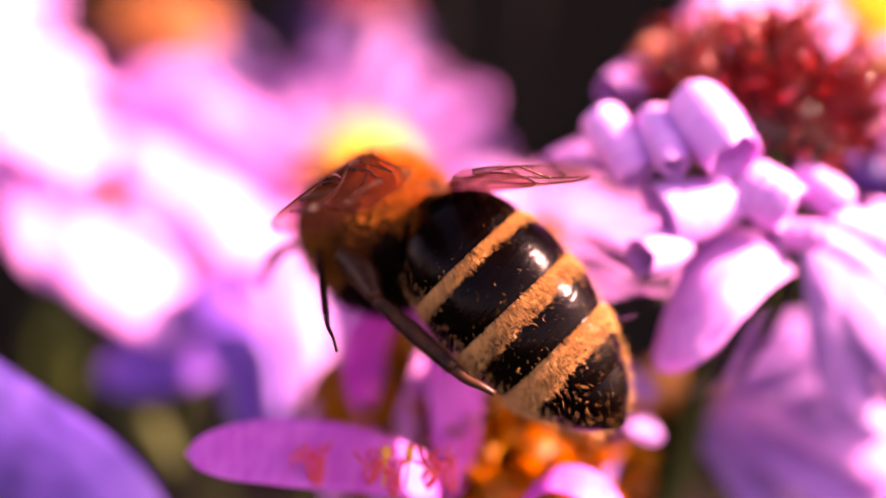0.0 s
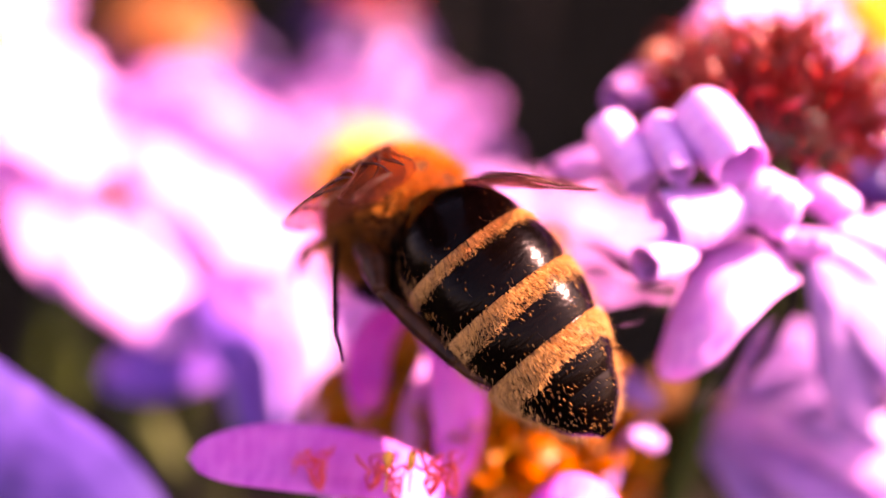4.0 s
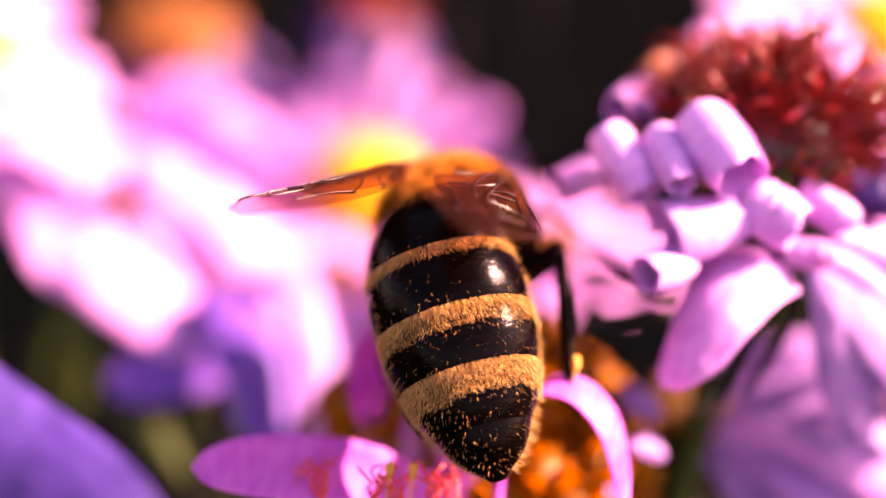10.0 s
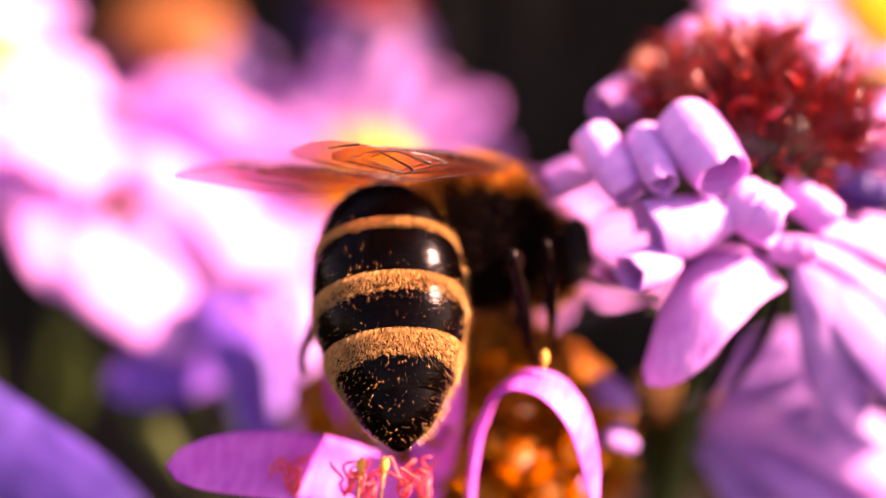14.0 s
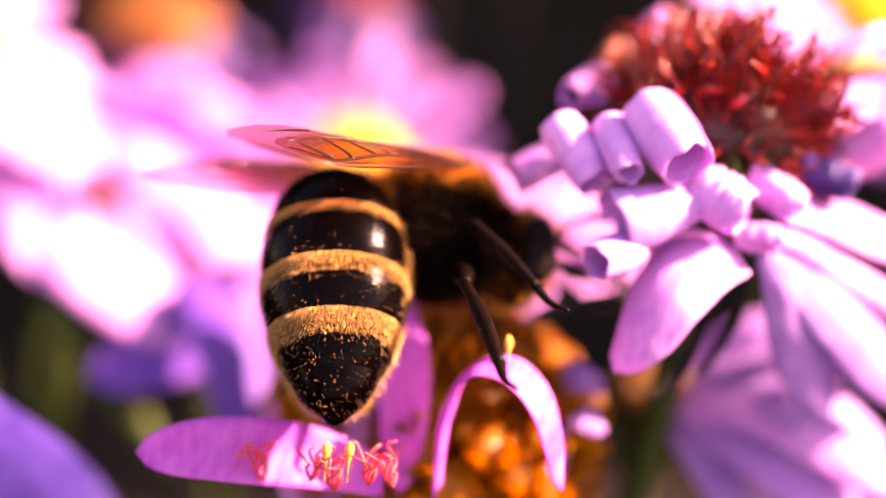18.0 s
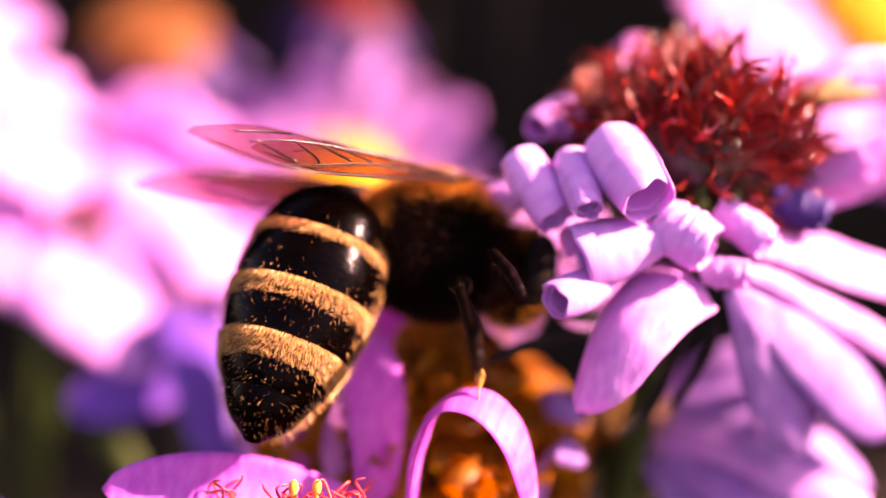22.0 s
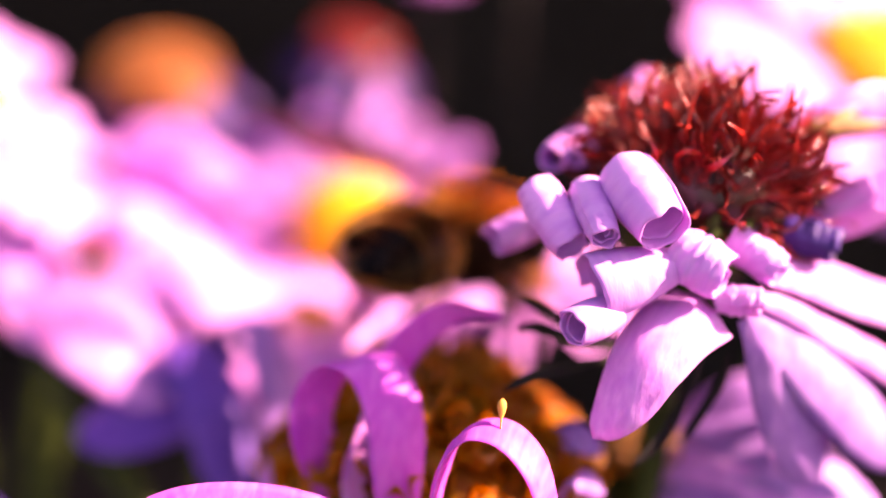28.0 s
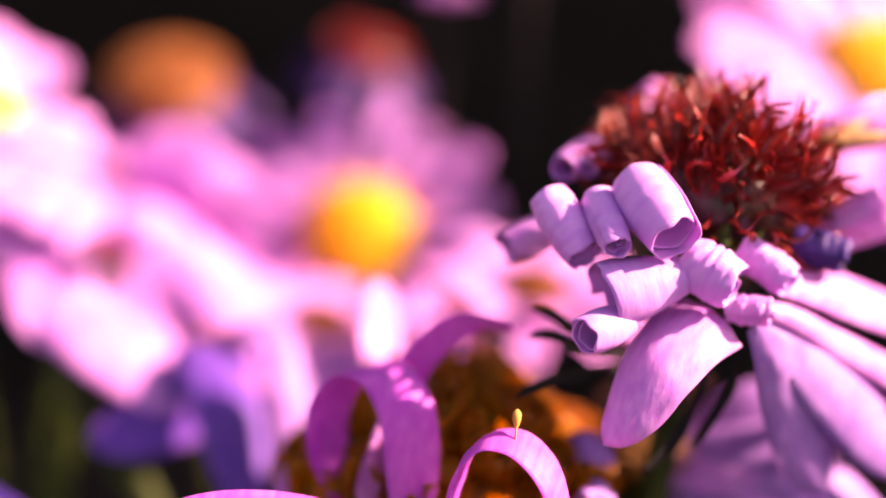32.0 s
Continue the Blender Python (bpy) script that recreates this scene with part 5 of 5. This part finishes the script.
# seconds, ways of thigh and shin of the right middle leg, then of the right foreleg
LEG_WAY = [
    (0, (0.99, 0.12, -0.11), (0.56, -0.81, -0.15), (0.97, 0.23, -0.1), (0.9, -0.4, -0.16)),
    (1, (0.99, 0.12, -0.1), (0.57, -0.81, -0.14), (0.97, 0.23, -0.1), (0.91, -0.39, -0.15)),
    (2, (0.99, 0.11, -0.11), (0.54, -0.83, -0.14), (0.97, 0.22, -0.1), (0.89, -0.42, -0.15)),
    (3, (0.99, 0.11, -0.11), (0.52, -0.84, -0.14), (0.97, 0.23, -0.1), (0.89, -0.43, -0.16)),
    (5.5, (0.99, 0.03, -0.13), (0.32, -0.94, -0.14), (0.97, 0.22, -0.11), (0.65, -0.57, -0.5)),
    (6, (0.99, 0.05, -0.15), (0.23, -0.96, -0.15), (0.96, 0.27, -0.12), (0.47, -0.58, -0.67)),
    (7, (0.87, 0.35, -0.34), (0.2, -0.97, 0.12), (0.91, 0.4, -0.11), (0.19, -0.98, -0.07)),
    (8, (0.98, 0.18, -0.11), (0.15, -0.98, -0.1), (0.92, 0.38, -0.12), (0.23, -0.97, -0.08)),
    (9, (0.76, 0.41, -0.5), (0.08, -0.99, -0.09), (0.65, 0.61, -0.46), (0.14, -0.99, -0.07)),
    (10, (0.77, 0.5, -0.41), (0.08, -0.99, -0.09), (0.65, 0.64, -0.41), (0.12, -0.99, -0.07)),
    (11, (0.81, 0.51, -0.31), (0.07, -0.99, -0.1), (0.59, 0.64, -0.49), (0.14, -0.99, -0.08)),
    (12, (0.32, 0.47, -0.82), (0.13, -0.98, -0.11), (0.25, 0.54, -0.8), (0.25, -0.96, -0.1)),
    (13, (0.16, 0.56, -0.81), (0.16, -0.73, 0.67), (0.06, 0.64, -0.77), (0.16, -0.78, 0.6)),
    (14, (0.01, 0.23, -0.97), (0.18, -0.68, 0.71), (0.06, 0.44, -0.9), (0.12, -0.77, 0.62)),
    (15.5, (0.22, 0.26, -0.94), (0.12, -0.64, 0.76), (0.29, 0.5, -0.81), (0.11, -0.78, 0.61)),
    (17, (0.43, -0.17, -0.89), (0.04, -0.61, -0.79), (-0.26, 0.75, -0.61), (0.56, -0.63, -0.54)),
    (18, (0.11, -0.21, -0.97), (0.25, -0.6, -0.76), (-0.24, 0.69, -0.68), (0.62, -0.66, -0.42)),
    (19, (0.11, -0.21, -0.97), (0.3, -0.65, -0.7), (0.24, 0.51, -0.83), (0.65, -0.75, -0.11)),
    (20, (0.04, -0.24, -0.97), (0.35, -0.65, -0.67), (-0.1, 0.66, -0.74), (0.72, -0.69, -0.09)),
    (21, (0.03, -0.07, -1), (0.27, -0.76, -0.59), (-0.24, 0.86, -0.46), (0.63, -0.77, -0.07)),
    (22, (0.1, -0.05, -0.99), (0.12, -0.48, -0.87), (0.05, 0.52, -0.85), (0.22, -0.35, -0.91)),
    (22.6, (0.19, -0.16, -0.97), (0.2, -0.56, -0.8), (0.42, -0.02, -0.91), (0.2, -0.32, -0.92)),
    (23, (0.05, -0.55, -0.84), (0.35, -0.45, -0.82), (0.44, -0.25, -0.86), (0.44, -0.45, -0.77)),
    (23.5, (0.32, -0.92, -0.24), (0.53, -0.51, -0.68), (0.5, -0.42, -0.76), (0.77, -0.63, -0.09)),
    (24, (0.6, -0.8, -0.01), (0.49, -0.61, -0.63), (0.93, -0.33, -0.14), (0.6, -0.8, -0.06)),
    (24.5, (0.54, 0.19, -0.82), (0.43, -0.72, -0.54), (0.94, -0.26, -0.22), (0.72, -0.61, -0.33)),
    (25, (0.47, 0.49, -0.74), (0.29, -0.76, -0.58), (0.96, -0.03, -0.29), (0.64, -0.42, -0.64)),
    (25.5, (0.63, 0.09, -0.77), (0.32, -0.84, -0.44), (0.85, 0.07, -0.52), (0.36, -0.7, -0.61)),
    (26.4, (0.77, -0.64, -0.01), (0.32, -0.94, -0.11), (0.77, -0.64, -0.01), (0.32, -0.94, -0.11)),
    (27.5, (0.65, -0.72, -0.25), (0.15, -0.95, -0.27), (0.65, -0.72, -0.25), (0.15, -0.95, -0.27)),
    (28, (0.41, -0.79, -0.46), (-0.09, -0.95, -0.3), (0.41, -0.79, -0.46), (-0.09, -0.95, -0.3)),
    (28.3, (0.32, -0.79, -0.52), (-0.21, -0.9, -0.38), (0.32, -0.79, -0.52), (-0.21, -0.9, -0.38)),
    (28.6, (0.22, -0.77, -0.6), (-0.32, -0.8, -0.51), (0.22, -0.77, -0.6), (-0.32, -0.8, -0.51)),
    (28.9, (0.14, -0.71, -0.69), (-0.41, -0.66, -0.63), (0.14, -0.71, -0.69), (-0.41, -0.66, -0.63)),
    (29.2, (0.14, -0.67, -0.73), (-0.4, -0.57, -0.72), (0.14, -0.67, -0.73), (-0.4, -0.57, -0.72)),
    (29.5, (0.14, -0.67, -0.73), (-0.4, -0.57, -0.71), (0.14, -0.67, -0.73), (-0.4, -0.57, -0.71)),
    (30.1, (0.14, -0.67, -0.73), (-0.4, -0.57, -0.71), (0.14, -0.67, -0.73), (-0.4, -0.57, -0.71)),
    (30.7, (0.14, -0.67, -0.73), (-0.4, -0.57, -0.72), (0.14, -0.67, -0.73), (-0.4, -0.57, -0.72)),
    (32, (0.15, -0.67, -0.73), (-0.39, -0.58, -0.72), (0.15, -0.67, -0.73), (-0.39, -0.58, -0.72)),
]
# seconds, ways of thigh and shin of the left hind leg, then of the left middle leg
LEFT_LEG_WAY = [
    (0, (0.45, -0.58, -0.68), (0.74, -0.64, -0.19), (-0.02, 0.18, -0.98), (0.13, -0.64, -0.76)),
    (3, (0.39, -0.62, -0.68), (0.74, -0.67, -0.08), (-0.02, 0.15, -0.99), (0.09, -0.7, -0.71)),
    (6, (-0.09, -0.46, -0.88), (0.67, -0.73, -0.09), (-0.7, 0.47, -0.54), (0.09, -0.99, -0.04)),
    (7, (-0.18, -0.62, -0.77), (0.63, -0.77, -0.09), (-0.81, 0.58, -0.08), (0.09, -1, -0.04)),
    (9, (-0.16, -0.75, -0.64), (0.4, -0.91, -0.09), (-0.8, 0.6, -0.07), (-0.03, -1, -0.05)),
    (11, (-0.29, -0.16, -0.94), (0.14, -0.99, -0.09), (-0.8, 0.52, -0.31), (0.06, -1, -0.07)),
    (12, (-0.83, 0.19, -0.52), (-0.02, -1, -0.08), (-0.96, 0.28, -0.07), (-0.16, -0.98, -0.09)),
    (13, (-0.9, 0.43, -0.09), (-0.32, -0.94, -0.11), (-0.93, 0.35, -0.07), (-0.51, -0.85, -0.1)),
    (14, (-0.96, 0.25, -0.1), (-0.32, -0.94, -0.11), (-0.96, 0.27, -0.09), (-0.54, -0.83, -0.12)),
    (17, (-0.61, -0.17, -0.77), (-0.34, -0.93, -0.13), (-0.94, 0.33, -0.07), (-0.44, -0.89, -0.1)),
    (19, (-0.48, -0.17, -0.86), (-0.4, -0.9, -0.16), (-0.96, 0.27, -0.09), (-0.28, -0.95, -0.14)),
    (22, (-0.72, -0.26, -0.64), (-0.22, -0.97, -0.14), (-0.88, 0.46, -0.1), (-0.35, -0.79, -0.5)),
    (23.5, (-0.46, -0.29, -0.84), (-0.1, -0.99, -0.12), (-0.97, -0.16, -0.17), (-0.08, -0.89, -0.45)),
    (25, (-0.21, -0.14, -0.97), (0.06, -0.99, -0.09), (-0.48, 0.03, -0.88), (0.16, -0.8, -0.57)),
    (32, (-0.21, -0.14, -0.97), (0.06, -0.99, -0.09), (-0.48, 0.03, -0.88), (0.16, -0.8, -0.57)),
]
# seconds, sway of the front flower to the right and upwards
SWAY = [(0, 0.1, -0.2), (8, 0.1, -0.2), (12, 0.05, -0.3), (14, -0.34, -0.14), (17, -0.42, -0.1), (20, -0.38, -0.06), (22, -0.1, 0.08), (24, -0.18, -0.06), (28, 0, 0), (32, 0.06, -0.1)]
# seconds, how far the bee's back leans to the right, and inwards
LEAN = [(0, 0.7, -0.6), (3, 0.7, -0.6), (5.5, 0.25, -0.35), (7, 0, -0.35), (12, 0, -0.35), (14, 0, 0.2), (22.3, 0, 0.2), (23.3, 0, -0.35), (32, 0, -0.35)]


def back_at(t):
    """The way of the bee's back."""
    for (a, p, f), (b, q, g) in zip(LEAN, LEAN[1:]):
        if t <= b:
            h = (t - a) / (b - a)
            return way(p + (q - p) * h, 1, f + (g - f) * h)
    return way(LEAN[-1][1], 1, LEAN[-1][2])


def left_ways(t):
    """The ways of the left legs between two rows."""
    for (a, *p), (b, *q) in zip(LEFT_LEG_WAY, LEFT_LEG_WAY[1:]):
        if t <= b:
            return [way(*v).lerp(way(*w), (t - a) / (b - a)) for v, w in zip(p, q)]


def motions():
    body, belly = [], []
    wing_rows = {k: [] for k in BEE_WINGS}
    for t, waist, chest, tip, heading, left_wing, right_wing, tilt in BEE_WAY:
        m = stand(spot(*chest), way(*heading), back_at(t))
        back_to = m.inverted()
        body.append((t, m))
        waist_pose = back_to @ stand(spot(*waist), -way(*tip), way(0, 0.45, -0.9))
        waist_pose.translation /= BEE_SIZE
        belly.append((t, waist_pose))
        for (side, name), rows in wing_rows.items():
            sgn = -1 if side == "left" else 1
            out = back_to.to_3x3() @ way(*(left_wing if sgn < 0 else right_wing))
            if name == "hindwing":
                out = (out + Vector((-sgn * 0.07, -0.13, -0.03))).normalized()
            at = Vector((sgn * 1.25, 2.3 if name == "forewing" else 1.7, 1.75)) * MM
            flat = way(0.1 * sgn, 1 - tilt, -tilt)
            if sgn < 0:
                flat = way(*left_wing).cross(INTO)
                flat = (flat if flat.dot(UP) > 0 else -flat).normalized()
                flat = way(-0.3, 1, -0.3) if t < 4 else flat + way(0.36, 0.08, -0.16) if t < 12.5 else flat - INTO * 0.45
            rows.append((t, stand(at, out, back_to.to_3x3() @ flat)))
    walk(BEE, body)
    walk(BEE_ABDOMEN, belly)
    walk(BEE_HIND_LEGS[0], belly)
    right = [[way(*v) for v in row[1:]] for row in LEG_WAY]
    left = [left_ways(t) for t, m in body]
    sides = ((BEE_RIGHT_LEGS, right, Vector((0.2, 1, 0.6)), Vector((0.2, 1, 0.6))), (BEE_LEFT_LEGS, left, Vector((1, 0, 1)), Vector((0, 1, 0))))
    for legs, table, near_thigh, near_shin in sides:
        for k, (leg, lower, hip, thigh) in enumerate(legs):
            upper_rows, lower_rows = [], []
            for (t, m), ways in zip(body, table):
                turn = m.inverted().to_3x3()
                y = (turn @ ways[2 * k]).normalized()
                upper = stand(hip, y, near_thigh)
                upper_rows.append((t, upper))
                lower_rows.append((t, upper.inverted() @ stand(hip + y * thigh, turn @ ways[2 * k + 1], near_shin)))
            walk(leg, upper_rows)
            for piece in lower:
                walk(piece, lower_rows)
    # the front flower gives way a little under the bee
    still = FRONT_ASTER.matrix_basis.copy()
    walk(FRONT_ASTER, [(t, Matrix.Translation(way(x, u, 0) * MM) @ still) for t, x, u in SWAY])
    # its arched petal is bent down until the bee moves off it
    down = FRONT_ASTER.matrix_basis.to_3x3().inverted() @ way(0.1, -1, 0)
    walk(ARCH_PETAL, [(t, Matrix.Translation(down * d * MM)) for t, d in ((0, 2.7), (4.5, 2.7), (6, 1.8), (8, 0.4), (10, 0), (32, 0))])
    for key, rows in wing_rows.items():
        walk(BEE_WINGS[key], rows)


motions()
